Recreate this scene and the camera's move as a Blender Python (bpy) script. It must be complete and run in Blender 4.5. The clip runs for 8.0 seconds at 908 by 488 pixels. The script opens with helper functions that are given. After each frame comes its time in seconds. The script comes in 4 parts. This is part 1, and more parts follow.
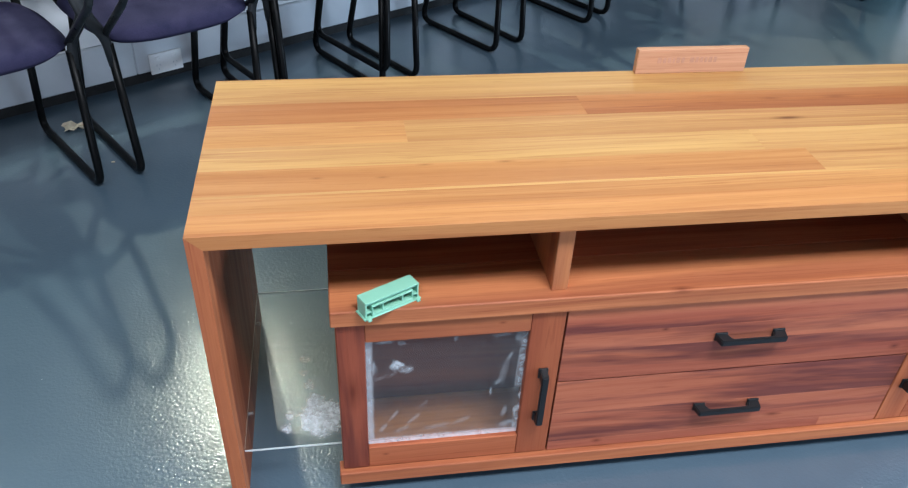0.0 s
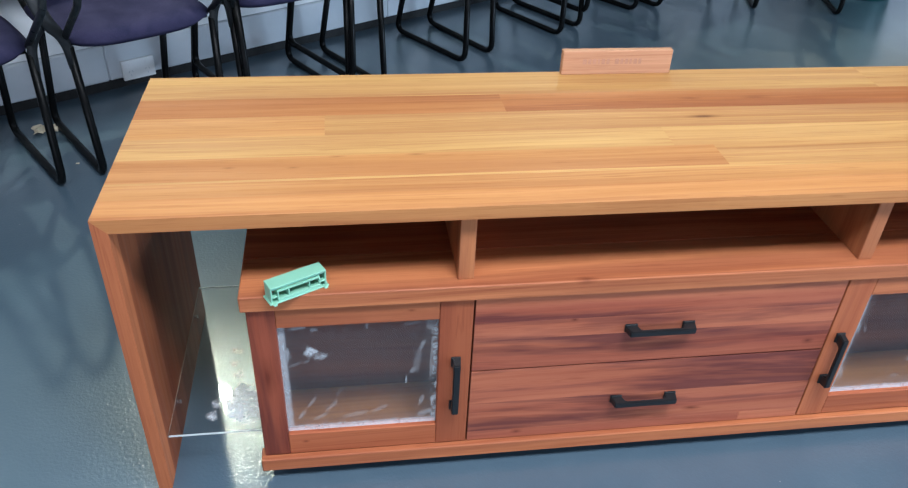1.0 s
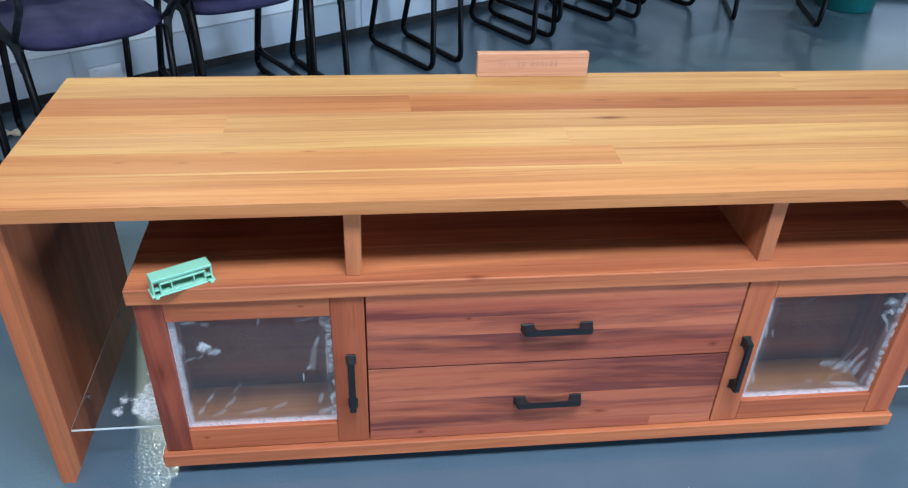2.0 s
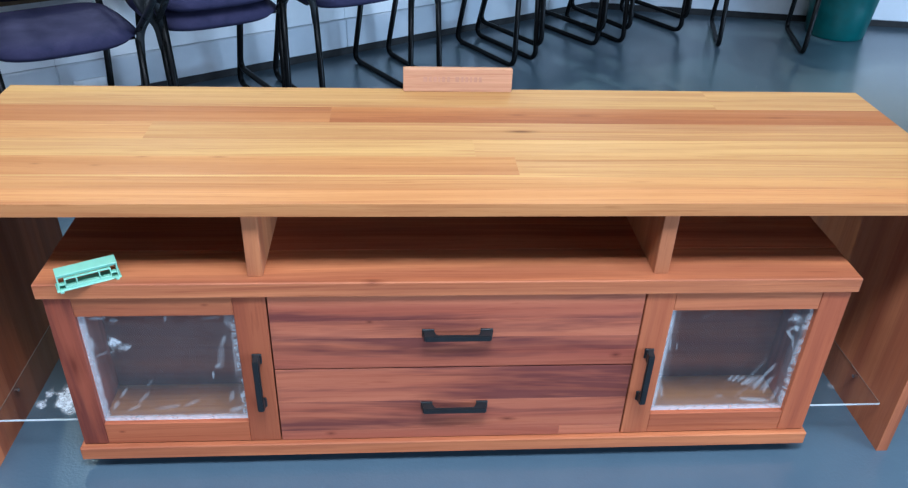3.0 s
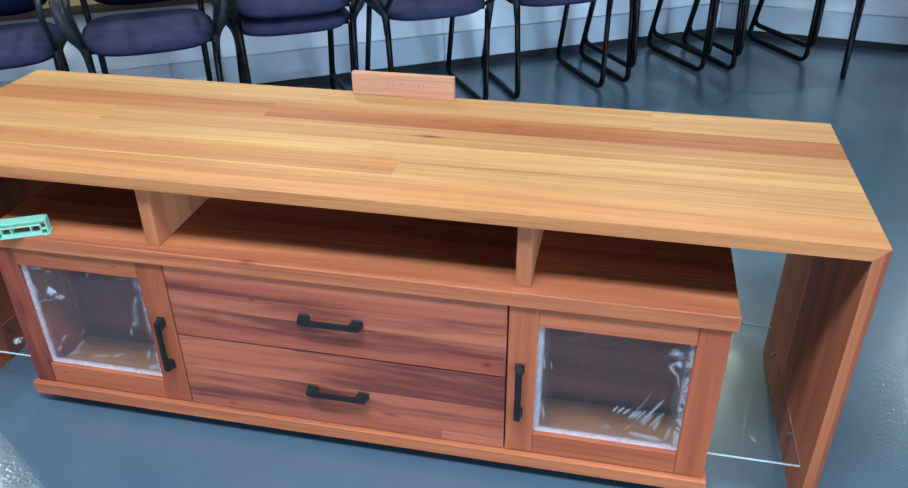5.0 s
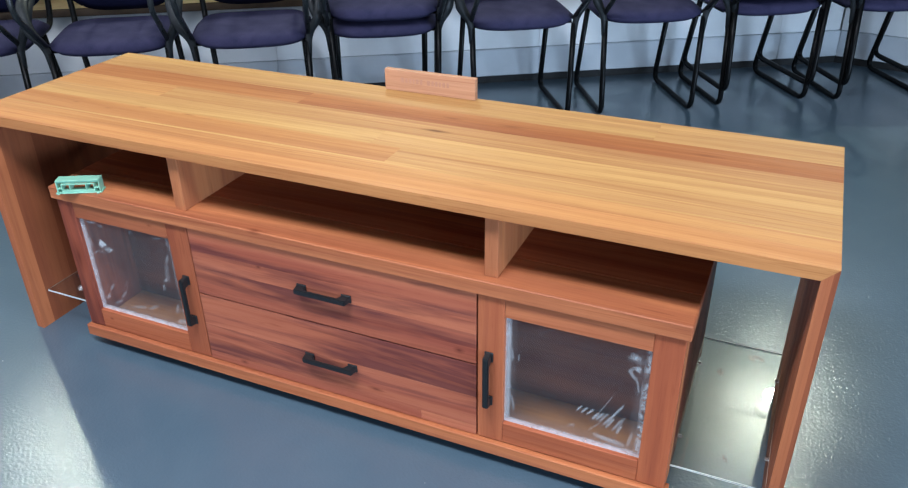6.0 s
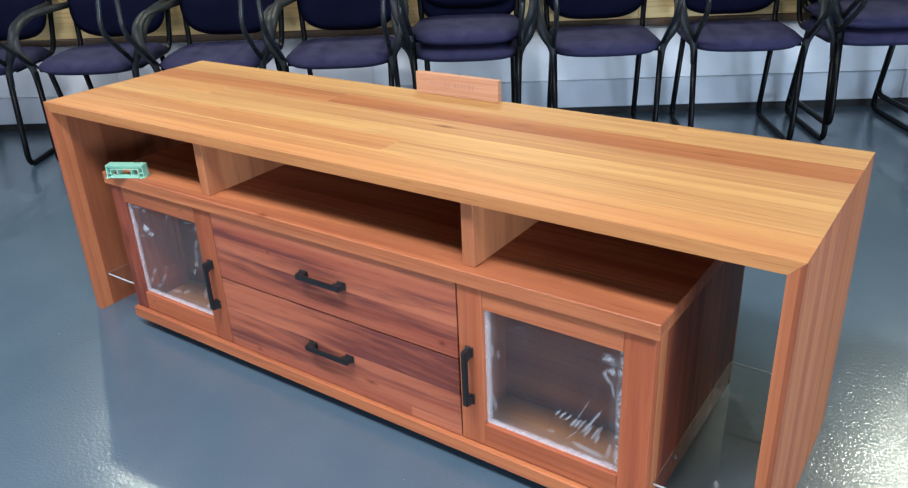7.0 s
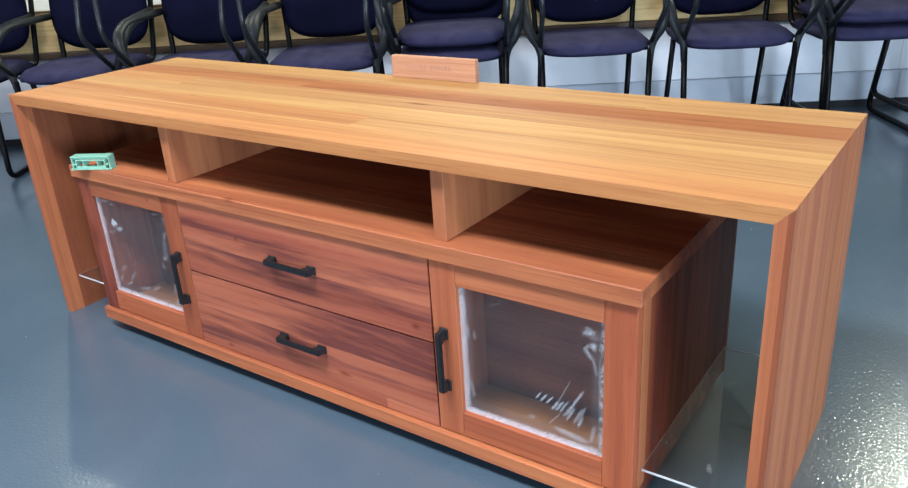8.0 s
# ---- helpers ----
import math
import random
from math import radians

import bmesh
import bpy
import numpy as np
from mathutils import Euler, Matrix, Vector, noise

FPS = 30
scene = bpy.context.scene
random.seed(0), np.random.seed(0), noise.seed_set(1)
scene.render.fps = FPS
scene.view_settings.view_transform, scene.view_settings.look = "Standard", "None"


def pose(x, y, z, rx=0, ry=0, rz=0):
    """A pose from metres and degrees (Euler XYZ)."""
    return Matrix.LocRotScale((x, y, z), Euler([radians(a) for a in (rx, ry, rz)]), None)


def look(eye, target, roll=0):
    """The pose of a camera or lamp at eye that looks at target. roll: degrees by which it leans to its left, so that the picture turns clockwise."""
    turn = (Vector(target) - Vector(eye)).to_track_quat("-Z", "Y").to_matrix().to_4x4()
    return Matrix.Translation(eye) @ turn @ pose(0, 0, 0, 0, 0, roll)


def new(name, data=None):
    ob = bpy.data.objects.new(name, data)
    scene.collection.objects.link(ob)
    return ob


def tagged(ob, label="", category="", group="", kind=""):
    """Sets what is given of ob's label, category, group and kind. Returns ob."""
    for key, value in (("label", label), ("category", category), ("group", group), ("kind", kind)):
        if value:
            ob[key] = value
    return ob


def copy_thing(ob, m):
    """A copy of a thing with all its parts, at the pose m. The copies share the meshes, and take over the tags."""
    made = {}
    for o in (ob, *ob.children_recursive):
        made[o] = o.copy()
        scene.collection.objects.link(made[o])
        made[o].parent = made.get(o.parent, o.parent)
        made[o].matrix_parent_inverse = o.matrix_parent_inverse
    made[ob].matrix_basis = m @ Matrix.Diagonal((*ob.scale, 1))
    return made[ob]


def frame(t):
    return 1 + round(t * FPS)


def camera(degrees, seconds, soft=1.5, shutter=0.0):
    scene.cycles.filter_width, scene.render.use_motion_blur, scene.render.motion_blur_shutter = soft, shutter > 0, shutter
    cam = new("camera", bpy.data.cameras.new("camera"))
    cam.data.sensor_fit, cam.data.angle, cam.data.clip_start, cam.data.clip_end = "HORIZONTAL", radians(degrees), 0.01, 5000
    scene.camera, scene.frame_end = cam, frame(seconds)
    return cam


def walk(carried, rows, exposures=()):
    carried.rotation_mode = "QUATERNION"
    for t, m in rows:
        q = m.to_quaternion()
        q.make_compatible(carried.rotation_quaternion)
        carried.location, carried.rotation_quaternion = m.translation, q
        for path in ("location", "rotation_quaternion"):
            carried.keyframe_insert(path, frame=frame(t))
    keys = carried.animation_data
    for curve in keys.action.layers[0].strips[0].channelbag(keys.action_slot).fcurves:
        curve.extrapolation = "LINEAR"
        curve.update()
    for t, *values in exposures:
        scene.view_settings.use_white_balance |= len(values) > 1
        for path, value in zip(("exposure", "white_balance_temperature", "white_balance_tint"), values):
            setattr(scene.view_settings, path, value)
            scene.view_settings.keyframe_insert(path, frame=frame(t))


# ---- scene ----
cam = camera(59.3, 8.0, soft=1.25)
PATH = [
    (0, (-0.689, -0.915, 1.233), (-0.408, 0.674, 0.051), 2.8),
    (0.5, (-0.624, -0.949, 1.23), (-0.349, 0.653, 0.065), 2.8),
    (1, (-0.535, -0.994, 1.225), (-0.277, 0.624, 0.078), 2.7),
    (1.5, (-0.429, -1.019, 1.211), (-0.193, 0.614, 0.08), 2.5),
    (2.8, (-0.153, -1.092, 1.208), (0.003, 0.583, 0.131), 2.2),
    (3, (-0.11, -1.11, 1.214), (0.031, 0.576, 0.147), 2.3),
    (3.5, (-0.001, -1.132, 1.246), (0.074, 0.562, 0.186), 1.6),
    (4, (0.172, -1.13, 1.231), (0.122, 0.569, 0.177), 0.8),
    (4.5, (0.351, -1.122, 1.216), (0.146, 0.573, 0.175), 0.0),
    (4.7, (0.402, -1.121, 1.21), (0.133, 0.571, 0.178), -0.3),
    (5.8, (0.722, -1.127, 1.2), (0.084, 0.482, 0.201), -0.7),
    (6, (0.786, -1.123, 1.195), (0.08, 0.469, 0.21), -0.8),
    (6.5, (0.948, -1.068, 1.153), (0.066, 0.46, 0.212), -1.1),
    (7, (1.061, -1.013, 1.074), (0.009, 0.457, 0.217), -2.7),
    (7.5, (1.088, -0.986, 1.014), (0.0, 0.49, 0.216), -3.3),
    (8, (1.082, -0.961, 0.95), (0.01, 0.533, 0.164), -3.6),
]
walk(cam, [(t, look(eye, target, roll)) for t, eye, target, roll in PATH],
     exposures=[(0.0, -0.19, 5680, 10), (1.5, -0.19, 5500, 9), (3.0, -0.09, 5080, 8), (4.5, -0.11, 5040, 6), (6.0, -0.22, 5600, 10), (8.0, -0.04, 5850, 13)])

# ---- world, lamps, exposure ----
WALL_A = radians(32.1)
UX, UY = math.cos(WALL_A), math.sin(WALL_A)


def on_wall(s, n, z=0.0):
    """A place by its distance along the platform's long face and its depth towards it."""
    return Vector((s * UX - n * UY, s * UY + n * UX, z))


world = bpy.data.worlds.new("hall_world")
world.use_nodes = True
world.node_tree.nodes["Background"].inputs[0].default_value = (0.75, 0.85, 1.0, 1)
world.node_tree.nodes["Background"].inputs[1].default_value = 0.004
scene.world = world


def lamp_point(name, place, watts, radius, colour):
    data = bpy.data.lights.new(name, "POINT")
    data.energy, data.shadow_soft_size, data.color = watts, radius, colour
    ob = new(name, data)
    ob.location = place
    return ob


def lamp_panel(name, place, target, sx, sy, watts, colour):
    data = bpy.data.lights.new(name, "AREA")
    data.shape, data.size, data.size_y, data.energy, data.color = "RECTANGLE", sx, sy, watts, colour
    ob = new(name, data)
    ob.matrix_world = look(place, target)
    return ob


CEIL = 3.15
SPOTS = [(-3.42, 1.55), (-1.44, 3.04), (1.07, 4.1), (3.6, 5.2)]
for (x, y), watts in zip(SPOTS, (112, 178, 135, 80)):
    lamp_point("spot_light", (x, y, 2.98), watts, 0.055, (1.0, 0.98, 0.70))
# Unseen overhead lamps: middle one from the shelf's shadow edge, others added fill.
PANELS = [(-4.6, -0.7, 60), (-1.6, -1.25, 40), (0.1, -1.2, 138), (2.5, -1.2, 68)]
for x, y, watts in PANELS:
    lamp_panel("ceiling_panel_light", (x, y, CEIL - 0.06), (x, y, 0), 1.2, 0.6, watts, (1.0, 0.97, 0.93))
# Daylight through the wide windows in the east and south walls.
lamp_panel("window_daylight", (-1.4, -7.95, 1.3), (-1.4, 0, 0.9), 6.4, 1.5, 200, (0.93, 0.95, 1.0))
lamp_panel("window_daylight", (6.1, -2.6, 0.95), (0, -0.2, 0.5), 4.4, 1.2, 410, (0.72, 0.87, 1.0))

# ---- materials ----


def material(name):
    mat = bpy.data.materials.new(name)
    mat.use_nodes = True
    nt = mat.node_tree
    return mat, nt, nt.nodes["Principled BSDF"]


def node(nt, kind, **values):
    n = nt.nodes.new(kind)
    for key, value in values.items():
        n.inputs[key].default_value = value
    return n


def ramp(nt, source, stops):
    r = nt.nodes.new("ShaderNodeValToRGB")
    while len(r.color_ramp.elements) < len(stops):
        r.color_ramp.elements.new(0.5)
    for e, (p, c) in zip(r.color_ramp.elements, stops):
        e.position, e.color = p, (*c, 1) if len(c) == 3 else c
    nt.links.new(source, r.inputs[0])
    return r.outputs[0]


def mix(nt, kind, fac, a, b):
    m = nt.nodes.new("ShaderNodeMix")
    m.data_type, m.blend_type = "RGBA", kind
    for socket, value in ((m.inputs[0], fac), (m.inputs[6], a), (m.inputs[7], b)):
        if hasattr(value, "is_linked"):
            nt.links.new(value, socket)
        else:
            socket.default_value = value if socket.type == "VALUE" else (*value, 1)
    return m.outputs[2]


def arith(nt, op, a, b=0.0, clamp=False):
    m = nt.nodes.new("ShaderNodeMath")
    m.operation, m.use_clamp = op, clamp
    for socket, value in ((m.inputs[0], a), (m.inputs[1], b)):
        if hasattr(value, "is_linked"):
            nt.links.new(value, socket)
        else:
            socket.default_value = value
    return m.outputs[0]


def bump(nt, shader, height, strength, distance):
    b = node(nt, "ShaderNodeBump", Strength=strength, Distance=distance)
    nt.links.new(height, b.inputs["Height"])
    nt.links.new(b.outputs[0], shader.inputs["Normal"])


def noise_tex(nt, vec, scale, detail=4.0, rough=0.55, distort=0.0):
    n = node(nt, "ShaderNodeTexNoise", Scale=scale, Detail=detail, Roughness=rough, Distortion=distort)
    nt.links.new(vec, n.inputs["Vector"])
    return n.outputs["Fac"]


def wood(name, axis, pale, deep, rough=0.46, knots=(), figured=0.0, dark=None, vigour=1.0, sheen=0.22):
    """Oiled hardwood whose grain runs along axis; each board takes its own stretch of grain and the tint of its object colour."""
    mat, nt, sh = material(name)
    tc, info = nt.nodes.new("ShaderNodeTexCoord"), nt.nodes.new("ShaderNodeObjectInfo")
    shift = nt.nodes.new("ShaderNodeVectorMath")
    shift.operation = "MULTIPLY_ADD"
    nt.links.new(info.outputs["Random"], shift.inputs[0])
    shift.inputs[1].default_value = (37.0, 23.0, 51.0)
    nt.links.new(tc.outputs["Object"], shift.inputs[2])

    def stretched(along, across):
        m = nt.nodes.new("ShaderNodeMapping")
        m.inputs["Scale"].default_value = [along if i == axis else across for i in range(3)]
        nt.links.new(shift.outputs[0], m.inputs["Vector"])
        return m.outputs[0]

    # The grain wanders: the place across it is pushed by a slow noise before it is stretched.
    sway = node(nt, "ShaderNodeTexNoise", Scale=1.0, Detail=2.0, Roughness=0.5)
    nt.links.new(stretched(1.1, 5.0), sway.inputs["Vector"])
    pushed = nt.nodes.new("ShaderNodeVectorMath")
    pushed.operation = "MULTIPLY_ADD"
    nt.links.new(sway.outputs["Color"], pushed.inputs[0])
    pushed.inputs[1].default_value = [0.0 if i == axis else 0.035 + 0.045 * figured for i in range(3)]
    nt.links.new(shift.outputs[0], pushed.inputs[2])

    def grain(along, across, detail, rough_share):
        m = nt.nodes.new("ShaderNodeMapping")
        m.inputs["Scale"].default_value = [along if i == axis else across for i in range(3)]
        nt.links.new(pushed.outputs[0], m.inputs["Vector"])
        return noise_tex(nt, m.outputs[0], 1.0, detail, rough_share)

    bands = grain(0.45, 15.0, 3, 0.5)
    streak = grain(0.8, 48.0, 4, 0.6)
    lines = grain(1.2, 150.0, 4, 0.65)
    pale_lines = grain(0.7, 95.0, 2, 0.5)
    patch = grain(0.7 + 0.9 * figured, 24.0 - 5.0 * figured, 4, 0.6)
    flecks = grain(9.0, 130.0, 2, 0.5)
    pores = noise_tex(nt, stretched(16.0, 420.0), 1.0, 3, 0.6)
    base = ramp(nt, bands, [(0.32, deep), (0.5, [0.45 * d + 0.55 * p for p, d in zip(pale, deep)]), (0.66, pale)])
    base = mix(nt, "MIX", ramp(nt, patch, [(0.47, (0, 0, 0)), (0.60, (0.28 + 0.57 * figured,) * 3)]), base, dark or deep)
    base = mix(nt, "MULTIPLY", ramp(nt, streak, [(0.34, (vigour * (0.42 + 0.12 * figured),) * 3), (0.56, (0, 0, 0))]), base, (0.74, 0.60, 0.52))
    base = mix(nt, "MIX", ramp(nt, pale_lines, [(0.58, (0, 0, 0)), (0.72, (vigour * (0.45 - 0.15 * figured),) * 3)]), base, [min(1.0, 1.18 * p) for p in pale])
    base = mix(nt, "MULTIPLY", ramp(nt, lines, [(0.33, (vigour * (0.55 - 0.1 * figured),) * 3), (0.47, (0, 0, 0))]), base, (0.66, 0.50, 0.44))
    base = mix(nt, "MULTIPLY", ramp(nt, flecks, [(0.66, (0, 0, 0)), (0.76, (0.35,) * 3)]), base, (0.55, 0.4, 0.35))
    base = mix(nt, "MULTIPLY", ramp(nt, pores, [(0.30, (0.25,) * 3), (0.46, (0, 0, 0))]), base, (0.5, 0.36, 0.3))
    for kx, ky, kz, long, wide, force in knots:
        m = nt.nodes.new("ShaderNodeMapping")
        size = [long if i == axis else wide for i in range(3)]
        m.inputs["Scale"].default_value = [1 / v for v in size]
        m.inputs["Location"].default_value = [-k / v for k, v in zip((kx, ky, kz), size)]
        nt.links.new(tc.outputs["Object"], m.inputs["Vector"])
        far = nt.nodes.new("ShaderNodeVectorMath")
        far.operation = "LENGTH"
        nt.links.new(m.outputs[0], far.inputs[0])
        rough_far = arith(nt, "ADD", far.outputs["Value"], arith(nt, "MULTIPLY", streak, 0.5))
        base = mix(nt, "MULTIPLY", ramp(nt, rough_far, [(0.35, (0.85 * force,) * 3), (0.6, (0.4 * force,) * 3), (1.0, (0, 0, 0))]), base, (0.3, 0.17, 0.13))
    base = mix(nt, "MULTIPLY", 1.0, base, info.outputs["Color"])
    nt.links.new(base, sh.inputs["Base Color"])
    nt.links.new(ramp(nt, streak, [(0.3, (rough + 0.12,) * 3), (0.7, (rough,) * 3)]), sh.inputs["Roughness"])
    sh.inputs["Specular IOR Level"].default_value = sheen
    bump(nt, sh, pores, 0.10, 0.0006)
    return mat


PALE, DEEP = (0.465, 0.265, 0.095), (0.345, 0.160, 0.060)
NUT_PALE, NUT_DEEP, NUT_DARK = (0.455, 0.188, 0.081), (0.335, 0.119, 0.054), (0.20, 0.062, 0.036)
RED_PALE, RED_DEEP, RED_DARK = (0.46, 0.164, 0.082), (0.27, 0.074, 0.044), (0.11, 0.032, 0.030)
TOP_KNOTS = [(0.126, 0.281, 0.587, 0.05, 0.012, 1.0), (0.265, 0.36, 0.587, 0.05, 0.014, 0.4), (0.13, 0.36, 0.587, 0.035, 0.01, 0.45), (0.66, 0.355, 0.587, 0.05, 0.012, 0.4), (-0.42, 0.168, 0.587, 0.03, 0.006, 0.7), (-0.55, 0.168, 0.587, 0.025, 0.005, 0.6), (-0.72, 0.14, 0.587, 0.02, 0.006, 0.5), (-0.62, 0.135, 0.587, 0.02, 0.005, 0.5)]
FRONT_KNOTS = [(0.292, 0.008, 0.262, 0.02, 0.012, 0.9), (0.1, 0.008, 0.105, 0.03, 0.009, 0.9), (-0.16, 0.008, 0.345, 0.012, 0.006, 0.9), (-0.24, 0.008, 0.075, 0.02, 0.01, 0.9)]
WOOD_X = wood("honey_wood_lengthwise", 0, PALE, DEEP, knots=TOP_KNOTS, vigour=0.95)
NUT_X = wood("chestnut_wood_lengthwise", 0, NUT_PALE, NUT_DEEP, figured=0.3, dark=NUT_DARK, knots=[(-0.153, 0.004, 0.433, 0.03, 0.012, 0.9), (-0.44, 0.008, 0.385, 0.014, 0.006, 0.9), (-0.63, 0.008, 0.09, 0.012, 0.006, 0.9)])
NUT_Z = wood("chestnut_wood_upright", 2, NUT_PALE, NUT_DEEP, figured=0.15, dark=NUT_DARK, vigour=0.4)
RED_X = wood("red_wood_lengthwise", 0, RED_PALE, RED_DEEP, 0.46, knots=FRONT_KNOTS, figured=1.0, dark=RED_DARK, vigour=0.75, sheen=0.24)
RED_Z = wood("red_wood_upright", 2, RED_PALE, RED_DEEP, 0.46, knots=[(-0.682, 0.008, 0.255, 0.07, 0.022, 0.75)], figured=0.6, dark=RED_DARK)


def plain(name, colour, rough, metal=0.0, scale=30.0, vary=0.12, relief=0.0, coat=0.0, spec=0.5):
    """A painted or moulded surface with faint mottling at two scales."""
    mat, nt, sh = material(name)
    tc = nt.nodes.new("ShaderNodeTexCoord")
    fine = noise_tex(nt, tc.outputs["Object"], scale, 5, 0.6)
    broad = noise_tex(nt, tc.outputs["Object"], scale / 9, 3, 0.5)
    both = arith(nt, "ADD", arith(nt, "MULTIPLY", fine, 0.5), arith(nt, "MULTIPLY", broad, 0.5))
    low, high = [c * (1 - vary) for c in colour], [min(1, c * (1 + vary)) for c in colour]
    nt.links.new(ramp(nt, both, [(0.3, low), (0.7, high)]), sh.inputs["Base Color"])
    nt.links.new(ramp(nt, fine, [(0.3, (rough * 0.85,) * 3), (0.7, (min(1, rough * 1.15),) * 3)]), sh.inputs["Roughness"])
    sh.inputs["Metallic"].default_value = metal
    sh.inputs["Coat Weight"].default_value = coat
    sh.inputs["Specular IOR Level"].default_value = spec
    if relief:
        bump(nt, sh, fine, relief, 0.002)
    return mat


def floor_paint():
    """Grey-blue two-pack floor paint: glossy, orange-peel relief, scuffs and pale specks."""
    mat, nt, sh = material("blue_grey_floor_paint")
    tc = nt.nodes.new("ShaderNodeTexCoord")
    v = tc.outputs["Object"]
    broad, mid, peel = noise_tex(nt, v, 0.9, 4, 0.55), noise_tex(nt, v, 7.0, 5, 0.6, 0.6), noise_tex(nt, v, 145.0, 2.0, 0.55)
    specks = noise_tex(nt, v, 75.0, 1, 0.3)
    col = ramp(nt, broad, [(0.3, (0.064, 0.103, 0.138)), (0.7, (0.084, 0.124, 0.162))])
    col = mix(nt, "MULTIPLY", ramp(nt, mid, [(0.42, (0.22, 0.22, 0.22)), (0.6, (0, 0, 0))]), col, (0.75, 0.8, 0.85))
    col = mix(nt, "MIX", ramp(nt, specks, [(0.835, (0, 0, 0)), (0.85, (0.7, 0.7, 0.7))]), col, (0.5, 0.52, 0.52))
    nt.links.new(col, sh.inputs["Base Color"])
    sh.inputs["Roughness"].default_value = 0.34
    sh.inputs["Specular IOR Level"].default_value = 0.3
    sh.inputs["Coat Weight"].default_value = 0.85
    nt.links.new(ramp(nt, mid, [(0.3, (0.11,) * 3), (0.7, (0.15,) * 3)]), sh.inputs["Coat Roughness"])
    relief = node(nt, "ShaderNodeBump", Strength=1.0, Distance=0.0007)
    nt.links.new(peel, relief.inputs["Height"])
    nt.links.new(relief.outputs[0], sh.inputs["Coat Normal"])
    nt.links.new(relief.outputs[0], sh.inputs["Normal"])
    return mat


def fabric():
    """Purple-blue woven upholstery, worn paler in patches."""
    mat, nt, sh = material("purple_upholstery")
    tc, info = nt.nodes.new("ShaderNodeTexCoord"), nt.nodes.new("ShaderNodeObjectInfo")
    v = tc.outputs["Object"]
    weave, wear = noise_tex(nt, v, 520.0, 2, 0.6), noise_tex(nt, v, 8.0, 4, 0.6, 0.4)
    col = ramp(nt, wear, [(0.35, (0.028, 0.029, 0.068)), (0.7, (0.053, 0.049, 0.102))])
    col = mix(nt, "MULTIPLY", ramp(nt, weave, [(0.35, (0.6, 0.6, 0.6)), (0.6, (0, 0, 0))]), col, (0.55, 0.55, 0.6))
    col = mix(nt, "MULTIPLY", 1.0, col, info.outputs["Color"])
    nt.links.new(col, sh.inputs["Base Color"])
    sh.inputs["Roughness"].default_value = 0.85
    sh.inputs["Specular IOR Level"].default_value = 0.09
    bump(nt, sh, weave, 0.3, 0.0008)
    return mat


